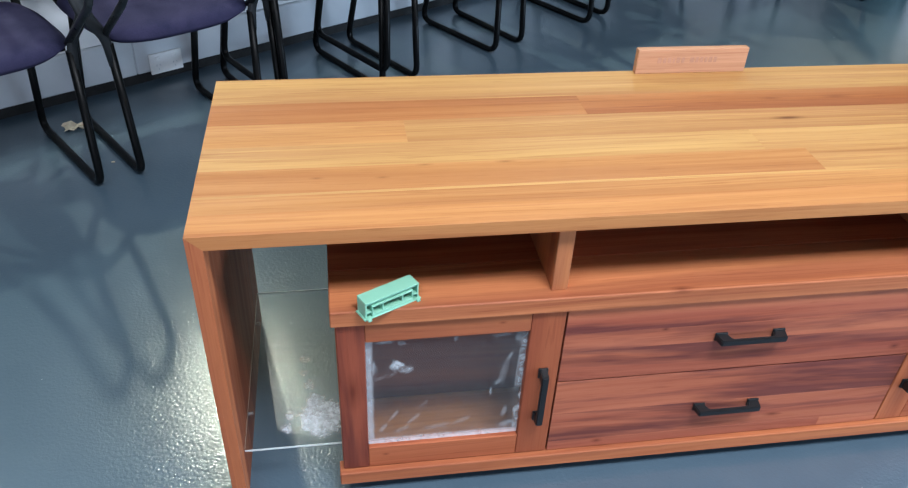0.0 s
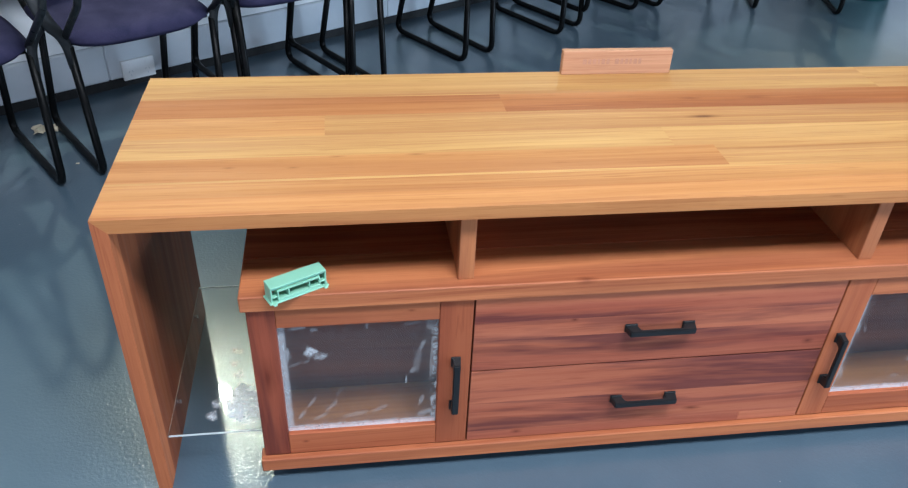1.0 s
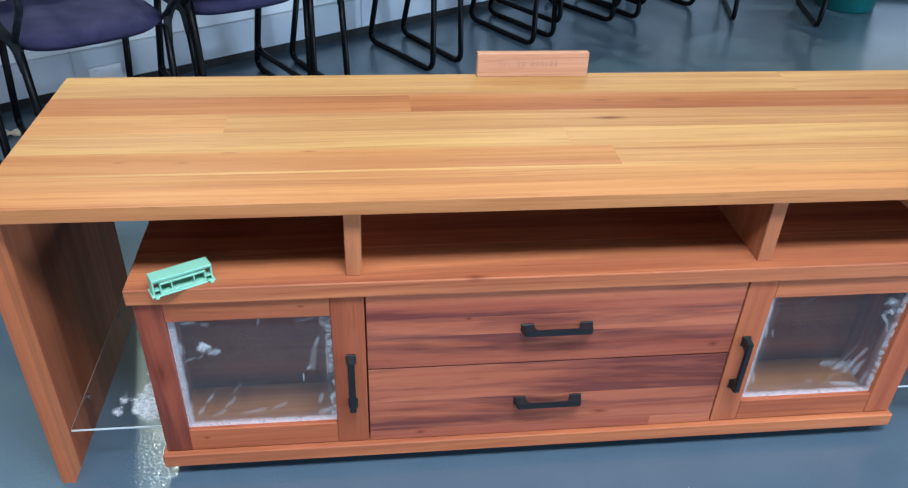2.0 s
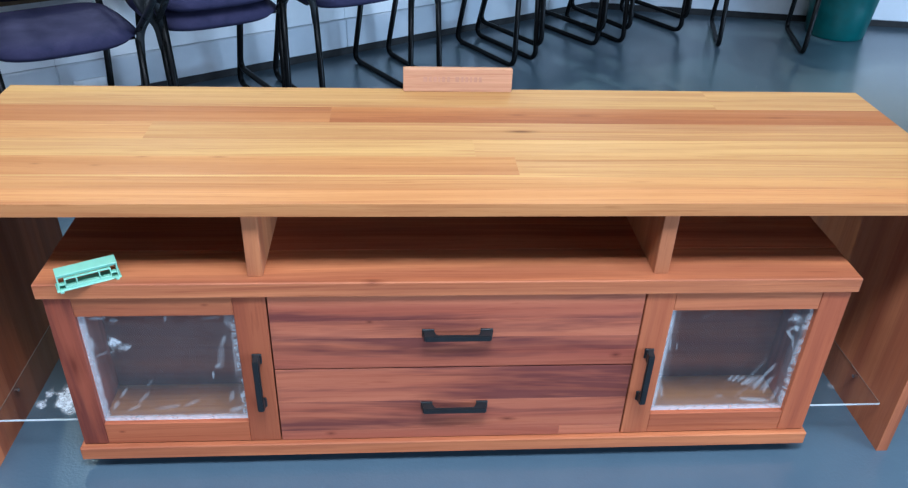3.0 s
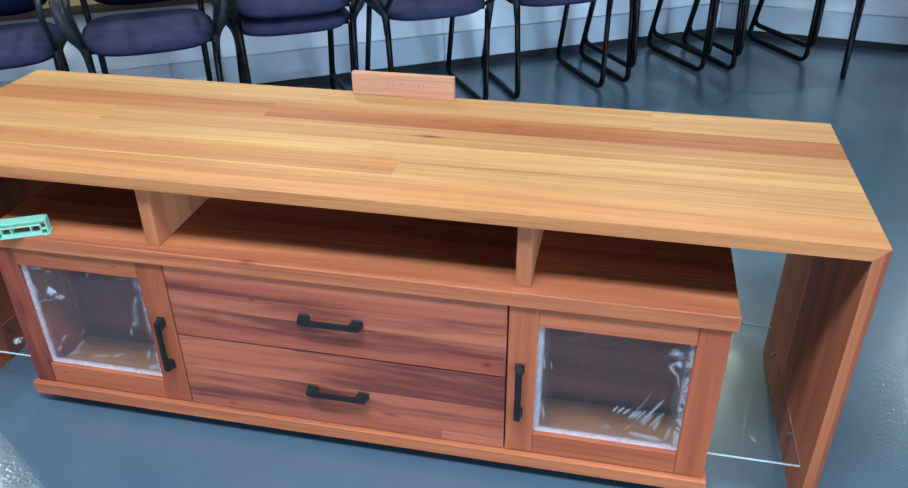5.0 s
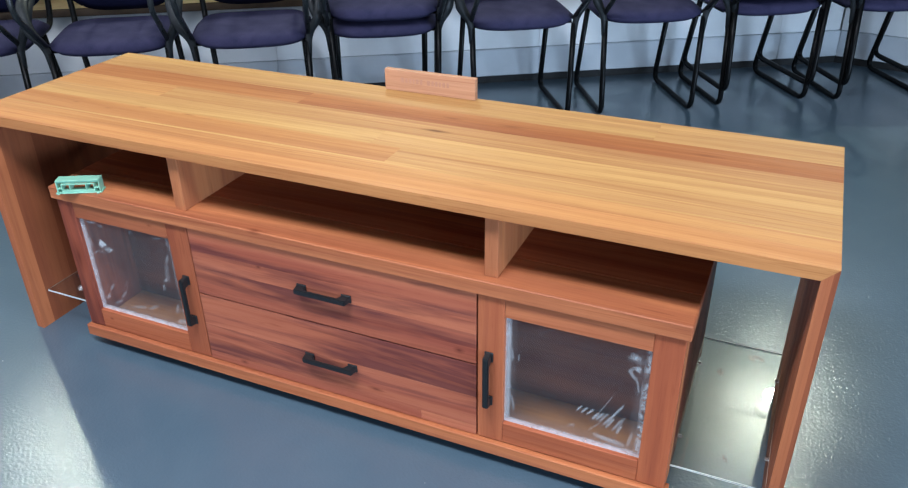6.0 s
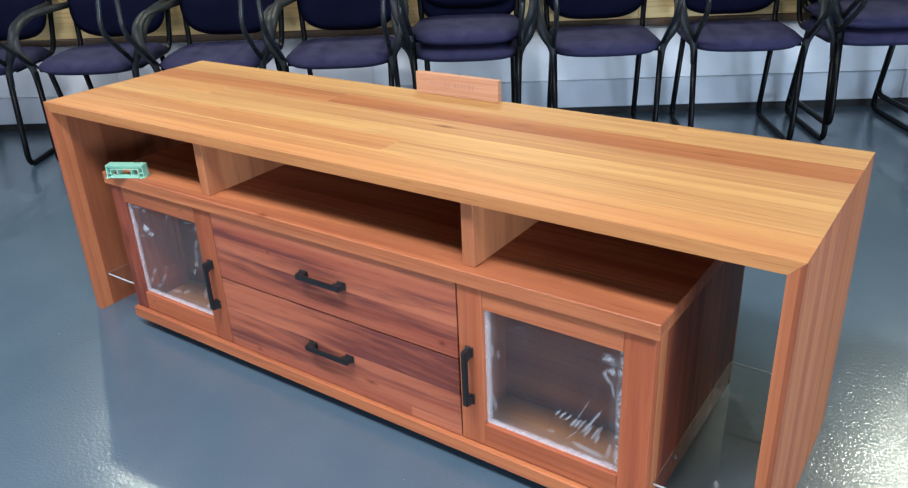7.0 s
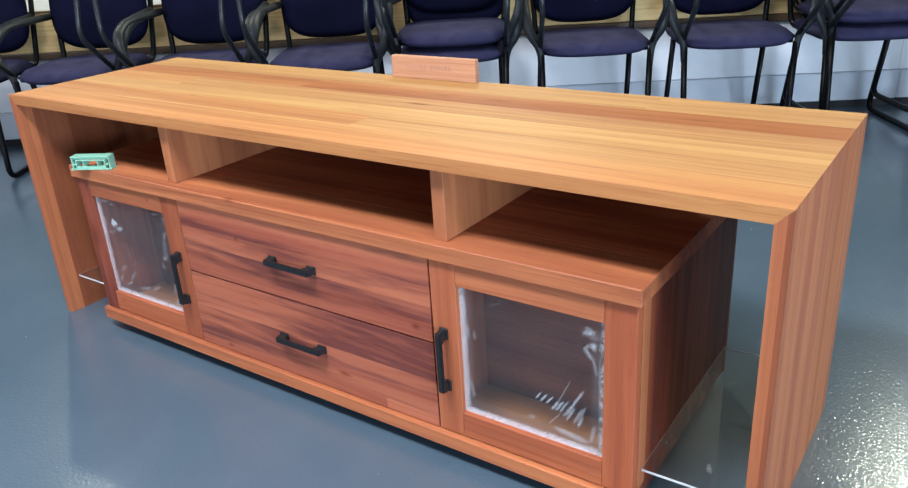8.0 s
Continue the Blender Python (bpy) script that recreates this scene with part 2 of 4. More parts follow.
def smeared_sheet(name, upright, blobs, rim, film, cover=0.46, wipes=()):
    """Thin clear sheet with dried white smears: bands along its rim, patches and finger wipes, in shares of its width and height."""
    mat, nt, sh = material(name)
    nt.nodes.remove(sh)
    see = node(nt, "ShaderNodeBsdfTransparent", Color=(0.955, 0.965, 0.96, 1))
    gloss = node(nt, "ShaderNodeBsdfGlossy", Color=(1, 1, 1, 1), Roughness=0.0)
    shine = node(nt, "ShaderNodeLayerWeight", Blend=0.5)
    share = arith(nt, "ADD", arith(nt, "MULTIPLY", arith(nt, "POWER", shine.outputs["Facing"], 5.0), 0.94), 0.038)
    sheet_mix = nt.nodes.new("ShaderNodeMixShader")
    nt.links.new(share, sheet_mix.inputs[0])
    nt.links.new(see.outputs[0], sheet_mix.inputs[1])
    nt.links.new(gloss.outputs[0], sheet_mix.inputs[2])
    tc = nt.nodes.new("ShaderNodeTexCoord")
    sep = nt.nodes.new("ShaderNodeSeparateXYZ")
    nt.links.new(tc.outputs["Generated"], sep.inputs[0])
    warp = node(nt, "ShaderNodeTexNoise", Scale=42.0, Detail=6.0, Roughness=0.75)
    nt.links.new(tc.outputs["Object"], warp.inputs["Vector"])
    pull = nt.nodes.new("ShaderNodeSeparateColor")
    nt.links.new(warp.outputs["Color"], pull.inputs[0])
    u = arith(nt, "ADD", sep.outputs["X"], arith(nt, "MULTIPLY", arith(nt, "SUBTRACT", pull.outputs[0], 0.5), 0.15))
    v = arith(nt, "ADD", sep.outputs["Z" if upright else "Y"], arith(nt, "MULTIPLY", arith(nt, "SUBTRACT", pull.outputs[1], 0.5), 0.15))
    fine, ragged = noise_tex(nt, tc.outputs["Object"], 95.0, 5, 0.7, 0.4), noise_tex(nt, tc.outputs["Object"], 48.0, 6, 0.7, 1.2)
    wob = arith(nt, "MULTIPLY", arith(nt, "SUBTRACT", ragged, 0.5), 2.4)
    total = None
    for u0, v0, ru, rv, power in blobs:
        a = arith(nt, "DIVIDE", arith(nt, "SUBTRACT", u, u0), ru)
        b = arith(nt, "DIVIDE", arith(nt, "SUBTRACT", v, v0), rv)
        d = arith(nt, "ADD", arith(nt, "MULTIPLY", a, a), arith(nt, "MULTIPLY", b, b))
        d = arith(nt, "SUBTRACT", arith(nt, "ADD", 1.0, wob), d)
        d = arith(nt, "MULTIPLY", d, power, True)
        total = d if total is None else arith(nt, "MAXIMUM", total, d)
    small_u = arith(nt, "ADD", sep.outputs["X"], arith(nt, "MULTIPLY", arith(nt, "SUBTRACT", pull.outputs[0], 0.5), 0.03))
    small_v = arith(nt, "ADD", sep.outputs["Z" if upright else "Y"], arith(nt, "MULTIPLY", arith(nt, "SUBTRACT", pull.outputs[1], 0.5), 0.03))
    patchy = arith(nt, "ADD", 0.25, fine, True)
    wiped = None
    for u0, v0, turn, half_long, half_wide, power in wipes:
        du, dv = arith(nt, "SUBTRACT", small_u, u0), arith(nt, "SUBTRACT", small_v, v0)
        c, n = math.cos(radians(turn)), math.sin(radians(turn))
        a = arith(nt, "ADD", arith(nt, "MULTIPLY", du, c / half_long), arith(nt, "MULTIPLY", dv, n / half_long))
        b = arith(nt, "ADD", arith(nt, "MULTIPLY", du, -n / half_wide), arith(nt, "MULTIPLY", dv, c / half_wide))
        a2 = arith(nt, "MULTIPLY", a, a)
        d = arith(nt, "SUBTRACT", 1.0, arith(nt, "ADD", arith(nt, "MULTIPLY", a2, a2), arith(nt, "MULTIPLY", b, b)), True)
        d = arith(nt, "MULTIPLY", d, power)
        wiped = d if wiped is None else arith(nt, "MAXIMUM", wiped, d)
    speck = ramp(nt, fine, [(0.38, (0.15, 0.15, 0.15)), (0.6, (1, 1, 1))])
    mask = arith(nt, "ADD", arith(nt, "MULTIPLY", arith(nt, "MULTIPLY", total, speck), cover), arith(nt, "MULTIPLY", ragged, film), True)
    if wiped is not None:
        mask = arith(nt, "MAXIMUM", mask, arith(nt, "MULTIPLY", arith(nt, "MULTIPLY", wiped, patchy), 0.38))
    if rim:
        def band(from_edge, wide, power):
            near = arith(nt, "MULTIPLY", arith(nt, "SUBTRACT", wide, from_edge), 2.2 / wide, True)
            return arith(nt, "MULTIPLY", arith(nt, "MULTIPLY", near, arith(nt, "ADD", 0.3, ragged, True)), power)

        far_u = arith(nt, "SUBTRACT", 1.0, small_u)
        for smear in (band(small_u, rim, 0.36), band(small_v, rim, 0.45), arith(nt, "MULTIPLY", band(far_u, rim, 0.45), ramp(nt, ragged, [(0.42, (0, 0, 0)), (0.56, (1, 1, 1))])),
                      band(small_v, 0.16, 0.05), band(small_u, 0.12, 0.04), band(far_u, 0.12, 0.05)):
            mask = arith(nt, "MAXIMUM", mask, smear)
    white = node(nt, "ShaderNodeBsdfDiffuse", Color=(0.64, 0.68, 0.72, 1))
    blend = nt.nodes.new("ShaderNodeMixShader")
    nt.links.new(mask, blend.inputs[0])
    nt.links.new(sheet_mix.outputs[0], blend.inputs[1])
    nt.links.new(white.outputs[0], blend.inputs[2])
    nt.links.new(blend.outputs[0], nt.nodes["Material Output"].inputs["Surface"])
    return mat


FLOOR = floor_paint()
FABRIC = fabric()
BLACK_STEEL = plain("black_powder_coat", (0.003, 0.0035, 0.004), 0.34, scale=90, vary=0.25, relief=0.05, spec=0.11)
# Greyer than the black frame: the spots' highlight is put into the colour.
ARM_STEEL = plain("black_tube_lit_grey", (0.018, 0.021, 0.023), 0.3, scale=70, vary=0.5, spec=0.4)
BLACK_PLASTIC = plain("black_plastic", (0.016, 0.019, 0.022), 0.46, scale=120, vary=0.2, spec=0.32)
HANDLE_BLACK = plain("matt_black_metal", (0.014, 0.016, 0.018), 0.42, metal=0.3, scale=160, vary=0.25)
# White board greyed down: shade low on the platform is in the colour.
LOWER_PANEL = plain("white_board_greyed_for_shade", (0.58, 0.62, 0.66), 0.45, scale=9, vary=0.1, relief=0.04)
WHITE_PANEL = plain("painted_white_board", (0.80, 0.82, 0.83), 0.45, scale=9, vary=0.07, relief=0.04)
PLATFORM_TOP = plain("pale_platform_vinyl", (0.52, 0.53, 0.52), 0.5, scale=12, vary=0.1)
PLY = wood("yellow_ply_fascia", 0, (0.90, 0.68, 0.31), (0.84, 0.58, 0.24), 0.45)
PINK = wood("pale_pink_block_wood", 0, (0.51, 0.28, 0.16), (0.42, 0.208, 0.112), 0.5)
PLY_EDGE = plain("dark_stained_nosing", (0.12, 0.07, 0.035), 0.5, scale=40, vary=0.3)
DARK_GAP = plain("black_skirting", (0.004, 0.0045, 0.005), 0.7, scale=30, vary=0.3)
MINT = plain("mint_plastic", (0.235, 0.49, 0.355), 0.42, scale=60, vary=0.05)
WHITE_PLASTIC = plain("white_plastic", (0.85, 0.86, 0.86), 0.35, scale=50, vary=0.04)
TEAL = plain("teal_plastic", (0.006, 0.070, 0.070), 0.38, scale=22, vary=0.35, relief=0.1)
# Unseen walls and ceiling are kept dark to cut bounce light.
WALL_PAINT = plain("hall_wall_paint", (0.12, 0.13, 0.15), 0.8, scale=6, vary=0.05)
CEILING_PAINT = plain("ceiling_paint", (0.14, 0.14, 0.15), 0.9, scale=5, vary=0.05)
# Pale colour stands in for light gathered in the clear sheet's edges.
EDGE = plain("acrylic_edge_painted_bright", (0.55, 0.60, 0.60), 0.3, scale=90, vary=0.05)
SIDE_EDGE = plain("acrylic_edge_painted_reflection", (0.26, 0.20, 0.15), 0.3, scale=90, vary=0.05)
STEEL = plain("bright_steel", (0.7, 0.7, 0.72), 0.2, metal=1.0, scale=80, vary=0.05)
INK = plain("engraved_shadow_brown", (0.40, 0.205, 0.125), 0.7, scale=200, vary=0.2)
SHEETS = {
    -1: smeared_sheet("residue_on_acrylic", False, [(0.80, 0.15, 0.26, 0.11, 2.4), (0.7, 0.23, 0.09, 0.06, 1.4), (0.45, 0.17, 0.05, 0.03, 0.7), (0.62, 0.5, 0.07, 0.02, 0.6), (0.6, 0.42, 0.06, 0.015, 0.5), (0.42, 0.10, 0.07, 0.03, 0.8), (0.66, 0.34, 0.07, 0.025, 0.9)], 0, 0.012, 0.95),
    1: smeared_sheet("faint_residue_on_acrylic", False, [(0.55, 0.12, 0.04, 0.015, 0.4), (0.3, 0.75, 0.05, 0.03, 0.3), (0.7, 0.92, 0.12, 0.02, 0.5)], 0, 0.012, 0.8),
}
# Finger wipes: place, slant in degrees, half length, half width, strength.
LEFT_WIPES = [(0.27, 0.69, 40, 0.04, 0.008, 0.9), (0.12, 0.955, 3, 0.06, 0.015, 0.8), (0.22, 0.94, -4, 0.03, 0.012, 0.8), (0.045, 0.73, 88, 0.07, 0.016, 0.8), (0.09, 0.64, 25, 0.05, 0.006, 0.7), (0.16, 0.66, 35, 0.03, 0.006, 0.6),
              (0.95, 0.94, 80, 0.06, 0.035, 0.6), (0.96, 0.6, 88, 0.22, 0.011, 0.6), (0.87, 0.6, 84, 0.13, 0.035, 0.32), (0.84, 0.52, 60, 0.035, 0.022, 0.6), (0.8, 0.43, 85, 0.04, 0.008, 0.8), (0.9, 0.75, 70, 0.06, 0.02, 0.5),
              (0.55, 0.95, 70, 0.025, 0.012, 0.6), (0.84, 0.95, 5, 0.07, 0.008, 0.6), (0.9, 0.22, 75, 0.06, 0.022, 0.55), (0.93, 0.09, 20, 0.07, 0.03, 0.7), (0.3, 0.22, 50, 0.08, 0.02, 0.4), (0.17, 0.27, 55, 0.06, 0.014, 0.5),
              (0.1, 0.15, 60, 0.05, 0.02, 0.5), (0.45, 0.12, 15, 0.11, 0.025, 0.4), (0.62, 0.16, 30, 0.08, 0.02, 0.38), (0.22, 0.12, 30, 0.07, 0.016, 0.45), (0.36, 0.36, 55, 0.06, 0.012, 0.3)]
RIGHT_WIPES = [(0.555, 0.315, 56, 0.036, 0.009, 0.9), (0.592, 0.31, 56, 0.046, 0.009, 0.95), (0.63, 0.305, 56, 0.046, 0.009, 0.9), (0.672, 0.28, 57, 0.05, 0.012, 0.8), (0.7, 0.285, 58, 0.055, 0.011, 0.8), (0.73, 0.29, 60, 0.07, 0.01, 0.6),
               (0.755, 0.27, 60, 0.075, 0.01, 0.6), (0.775, 0.25, 61, 0.07, 0.011, 0.7), (0.8, 0.34, 64, 0.14, 0.011, 0.75), (0.825, 0.25, 64, 0.08, 0.011, 0.6), (0.85, 0.27, 68, 0.09, 0.009, 0.45), (0.84, 0.21, 70, 0.05, 0.014, 0.6),
               (0.72, 0.38, 66, 0.16, 0.005, 0.45), (0.66, 0.17, 52, 0.08, 0.005, 0.5), (0.5, 0.13, 20, 0.035, 0.02, 0.35), (0.78, 0.085, -8, 0.13, 0.024, 0.75), (0.7, 0.1, -20, 0.05, 0.018, 0.5), (0.92, 0.14, 80, 0.09, 0.018, 0.5),
               (0.93, 0.66, -75, 0.08, 0.008, 0.7), (0.968, 0.5, -88, 0.24, 0.012, 0.6), (0.885, 0.74, -60, 0.055, 0.016, 0.7), (0.94, 0.86, 10, 0.06, 0.03, 0.3), (0.05, 0.66, -86, 0.07, 0.009, 0.7), (0.1, 0.64, -84, 0.04, 0.006, 0.6),
               (0.06, 0.2, -80, 0.08, 0.012, 0.6), (0.28, 0.93, 30, 0.07, 0.016, 0.18)]
PANES = {
    -1: smeared_sheet("smeared_glass_with_blotch", True, [(0.19, 0.75, 0.05, 0.045, 1.0), (0.25, 0.70, 0.035, 0.03, 0.8), (0.05, 0.72, 0.03, 0.05, 0.3)], 0.05, 0.05, wipes=LEFT_WIPES),
    1: smeared_sheet("smeared_glass_with_wipes", True, [(0.89, 0.89, 0.05, 0.035, 0.8), (0.925, 0.79, 0.045, 0.035, 0.75), (0.88, 0.78, 0.02, 0.04, 0.5)], 0.05, 0.03, wipes=RIGHT_WIPES),
}

# ---- mesh helpers ----


def box_bm(x0, x1, y0, y1, z0, z1, bevel=0.0015, segments=1, bm=None):
    bm = bm or bmesh.new()
    made = bmesh.ops.create_cube(bm, size=1.0, matrix=Matrix.Translation(((x0 + x1) / 2, (y0 + y1) / 2, (z0 + z1) / 2)) @ Matrix.Diagonal((x1 - x0, y1 - y0, z1 - z0, 1)))
    if bevel:
        edges = {e for v in made["verts"] for e in v.link_edges}
        bmesh.ops.bevel(bm, geom=list(edges), offset=bevel, segments=segments, affect="EDGES", profile=0.5)
    return bm


def prism_bm(outline, y0, y1, bevel=0.0):
    """An outline in x and z, drawn out from y0 to y1."""
    bm = bmesh.new()
    front = [bm.verts.new((x, y0, z)) for x, z in outline]
    back = [bm.verts.new((x, y1, z)) for x, z in outline]
    n = len(outline)
    bm.faces.new(front), bm.faces.new(back[::-1])
    for i in range(n):
        j = (i + 1) % n
        bm.faces.new((front[j], front[i], back[i], back[j]))
    bmesh.ops.recalc_face_normals(bm, faces=bm.faces[:])
    if bevel:
        bmesh.ops.bevel(bm, geom=bm.edges[:], offset=bevel, segments=1, affect="EDGES")
    return bm


def tube_bm(points, radius, sides=10, round_corner=0.0, steps=5, bm=None, flat=1.0, grow=0):
    """A tube along points, its corners rounded."""
    pts = [Vector(p) for p in points]
    if round_corner:
        soft = [pts[0]]
        for a, b, c in zip(pts, pts[1:], pts[2:]):
            r = min(round_corner, (a - b).length * 0.48, (c - b).length * 0.48)
            p, q = b + (a - b).normalized() * r, b + (c - b).normalized() * r
            for i in range(steps + 1):
                t = i / steps
                soft.append(p * (1 - t) ** 2 + b * 2 * t * (1 - t) + q * t * t)
        pts = soft + [pts[-1]]
    bm = bm or bmesh.new()
    rings, side = [], None
    for i, p in enumerate(pts):
        way = (pts[min(i + 1, len(pts) - 1)] - pts[max(i - 1, 0)]).normalized()
        if side is None:
            side = way.cross(Vector((0.31, 0.17, 0.93))).normalized()
        side = (side - way * side.dot(way)).normalized()
        up = way.cross(side)
        swell = min(1.0, i / grow) if grow else 1.0
        wide, tall = radius * (0.94 + 0.06 * swell), radius * (0.94 + (flat - 0.94) * swell)
        rings.append([bm.verts.new(p + side * wide * math.cos(2 * math.pi * k / sides) + up * tall * math.sin(2 * math.pi * k / sides)) for k in range(sides)])
    for a, b in zip(rings, rings[1:]):
        for k in range(sides):
            f = bm.faces.new((a[k], a[(k + 1) % sides], b[(k + 1) % sides], b[k]))
            f.smooth = True
    bm.faces.new(rings[0][::-1]), bm.faces.new(rings[-1])
    bmesh.ops.recalc_face_normals(bm, faces=bm.faces[:])
    return bm


def mesh_of(bm, name, mat):
    data = bpy.data.meshes.new(name)
    bm.to_mesh(data)
    bm.free()
    data.materials.append(mat)
    return data


def part(name, bm, mat, parent, label="", tint=None):
    ob = new(name, mesh_of(bm, name, mat))
    ob.parent = parent
    if label:
        tagged(ob, label)
    if tint:
        ob.color = (*tint, 1)
    return ob


def thing(name, label, category, group="", place=None):
    ob = new(name)
    ob.empty_display_size = 0.1
    if place:
        ob.matrix_basis = place
    return tagged(ob, label, category, group)


def structure(name, bm, mat, label):
    ob = new(name, mesh_of(bm, name, mat))
    return tagged(ob, label, kind="structure")


# ---- the hall ----
structure("floor", box_bm(-9, 6.3, -8, 9, -0.1, 0, 0), FLOOR, "glossy blue-grey painted concrete floor with scuffs")
structure("ceiling", box_bm(-9, 6.3, -8, 9, CEIL, CEIL + 0.1, 0), CEILING_PAINT, "plain dark hall ceiling, unseen, kept dark against bounce light")
bm = box_bm(-9, -4.7, -8.2, -8, 0, CEIL, 0)
for x0, x1, z0, z1 in ((1.9, 6.15, 0, CEIL), (-4.7, 1.9, 0, 0.45), (-4.7, 1.9, 2.15, CEIL)):
    box_bm(x0, x1, -8.2, -8, z0, z1, 0, bm=bm)
structure("wall_south", bm, WALL_PAINT, "plain grey hall wall round a wide window")
bm = bmesh.new()
for x0, x1, z0, z1 in ((-4.7, -4.64, 0.45, 2.15), (1.84, 1.9, 0.45, 2.15), (-4.64, 1.84, 0.45, 0.51), (-4.64, 1.84, 2.09, 2.15), (-1.43, -1.37, 0.51, 2.09)):
    box_bm(x0, x1, -8.13, -8.05, z0, z1, 0.004, bm=bm)
structure("window_2", bm, WHITE_PLASTIC, "white framed hall window")
structure("wall_north", box_bm(-9, 6.15, 9, 9.2, 0, CEIL, 0), WALL_PAINT, "plain grey painted hall wall")
structure("wall_west", box_bm(-9.2, -9, -8, 9, 0, CEIL, 0), WALL_PAINT, "plain grey painted hall wall")
bm = box_bm(6.15, 6.35, -8, -4.9, 0, CEIL, 0)
for y0, y1, z0, z1 in ((-0.3, 9, 0, CEIL), (-4.9, -0.3, 0, 0.25), (-4.9, -0.3, 1.65, CEIL)):
    box_bm(6.15, 6.35, y0, y1, z0, z1, 0, bm=bm)
structure("wall_east", bm, WALL_PAINT, "plain grey hall wall round a wide window")
bm = bmesh.new()
for y0, y1, z0, z1 in ((-4.9, -4.84, 0.25, 1.65), (-0.36, -0.3, 0.25, 1.65), (-4.84, -0.36, 0.25, 0.31), (-4.84, -0.36, 1.59, 1.65), (-2.63, -2.57, 0.31, 1.59)):
    box_bm(6.2, 6.28, y0, y1, z0, z1, 0.004, bm=bm)
structure("window_1", bm, WHITE_PLASTIC, "white framed hall window")

NW = 2.225
LEDGE, JOINT, TOP_H = 0.405, 0.16, 0.603
CORNER = Vector((0.95, 3.22, 0))
S_CORNER = CORNER.x * UX + CORNER.y * UY
M_A = Matrix.Translation(on_wall(0, NW)) @ Matrix.Rotation(WALL_A, 4, "Z")
WALL_B = radians(-9.6)
M_B = Matrix.Translation(CORNER) @ Matrix.Rotation(WALL_B, 4, "Z")


def platform_face(m, s0, s1, name):
    """One straight face of the raised platform: skirting, two courses of white board, timber fascia and nosing."""
    ob = tagged(new(name), "raised platform face of white boards under a yellow timber fascia", kind="structure")
    ob.matrix_basis = m
    part("skirting", box_bm(s0, s1, -0.002, 0.04, 0, 0.034, 0), DARK_GAP, ob, "black recessed skirting")
    cuts = [s0]
    while cuts[-1] < s1 - 0.01:
        cuts.append(min(s1, cuts[-1] + 1.2))
    for a, b in zip(cuts, cuts[1:]):
        part("lower_board", box_bm(a + 0.0003, b - 0.0003, -0.008, 0.03, 0.034, JOINT, 0.004), LOWER_PANEL, ob)
        part("upper_board", box_bm(a + 0.0003, b - 0.0003, 0.008, 0.034, JOINT + 0.0005, LEDGE - 0.012, 0.0015), WHITE_PANEL, ob)
        part("fascia_board", box_bm(a + 0.001, b - 0.001, -0.012, 0.03, LEDGE + 0.025, TOP_H, 0.002), PLY, ob, "yellow ply fascia board")
    part("deck_edge", box_bm(s0, s1, -0.014, 0.03, TOP_H + 0.0003, TOP_H + 0.006, 0.001), PLY_EDGE, ob, "thin dark edge strip of the deck")
    part("nosing", box_bm(s0, s1, -0.016, 0.03, LEDGE - 0.008, LEDGE + 0.024, 0.004), PLY_EDGE, ob, "dark timber trim under the fascia")
    return ob


platform_face(M_A, -5.0, S_CORNER, "platform_face_1")
platform_face(M_B, 0.0, 4.5, "platform_face_2")
deck = [on_wall(-5.0, NW + 0.032), CORNER + Vector((0.0, 0.034, 0)), M_B @ Vector((4.5, 0.032, 0)), Vector((5.4, 8.9, 0)), Vector((-8.0, 8.9, 0))]
bm = bmesh.new()
low = [bm.verts.new((p.x, p.y, 0.0)) for p in deck]
high = [bm.verts.new((p.x, p.y, TOP_H + 0.004)) for p in deck]
bm.faces.new(high), bm.faces.new(low[::-1])
for i in range(len(deck)):
    j = (i + 1) % len(deck)
    bm.faces.new((low[i], low[j], high[j], high[i]))
structure("platform_deck", bm, PLATFORM_TOP, "pale vinyl deck of the raised platform")

# Power outlet on the platform's lower boards.
outlet = thing("power_outlet", "white double power outlet on the white platform board", "power outlet", place=M_A @ Matrix.Translation((-0.097, 0, 0)))
part("cover_plate", box_bm(-0.058, 0.058, -0.019, -0.0085, 0.025, 0.098, 0.003, 2), WHITE_PLASTIC, outlet)
for x in (-0.03, 0.03):
    part("switch", box_bm(x - 0.006, x + 0.006, -0.0225, -0.019, 0.076, 0.088, 0.001), WHITE_PLASTIC, outlet)
    sock = bmesh.new()
    for dx, dz, tilt in ((-0.006, 0.006, 0.5), (0.006, 0.006, -0.5), (0, -0.008, 0)):
        bmesh.ops.create_cube(sock, size=1, matrix=Matrix.Translation((x + dx, -0.0192, 0.05 + dz)) @ Matrix.Rotation(tilt, 4, "Y") @ Matrix.Diagonal((0.002, 0.001, 0.007, 1)))
    part("socket_slots", sock, LOWER_PANEL, outlet, "grey socket slots")

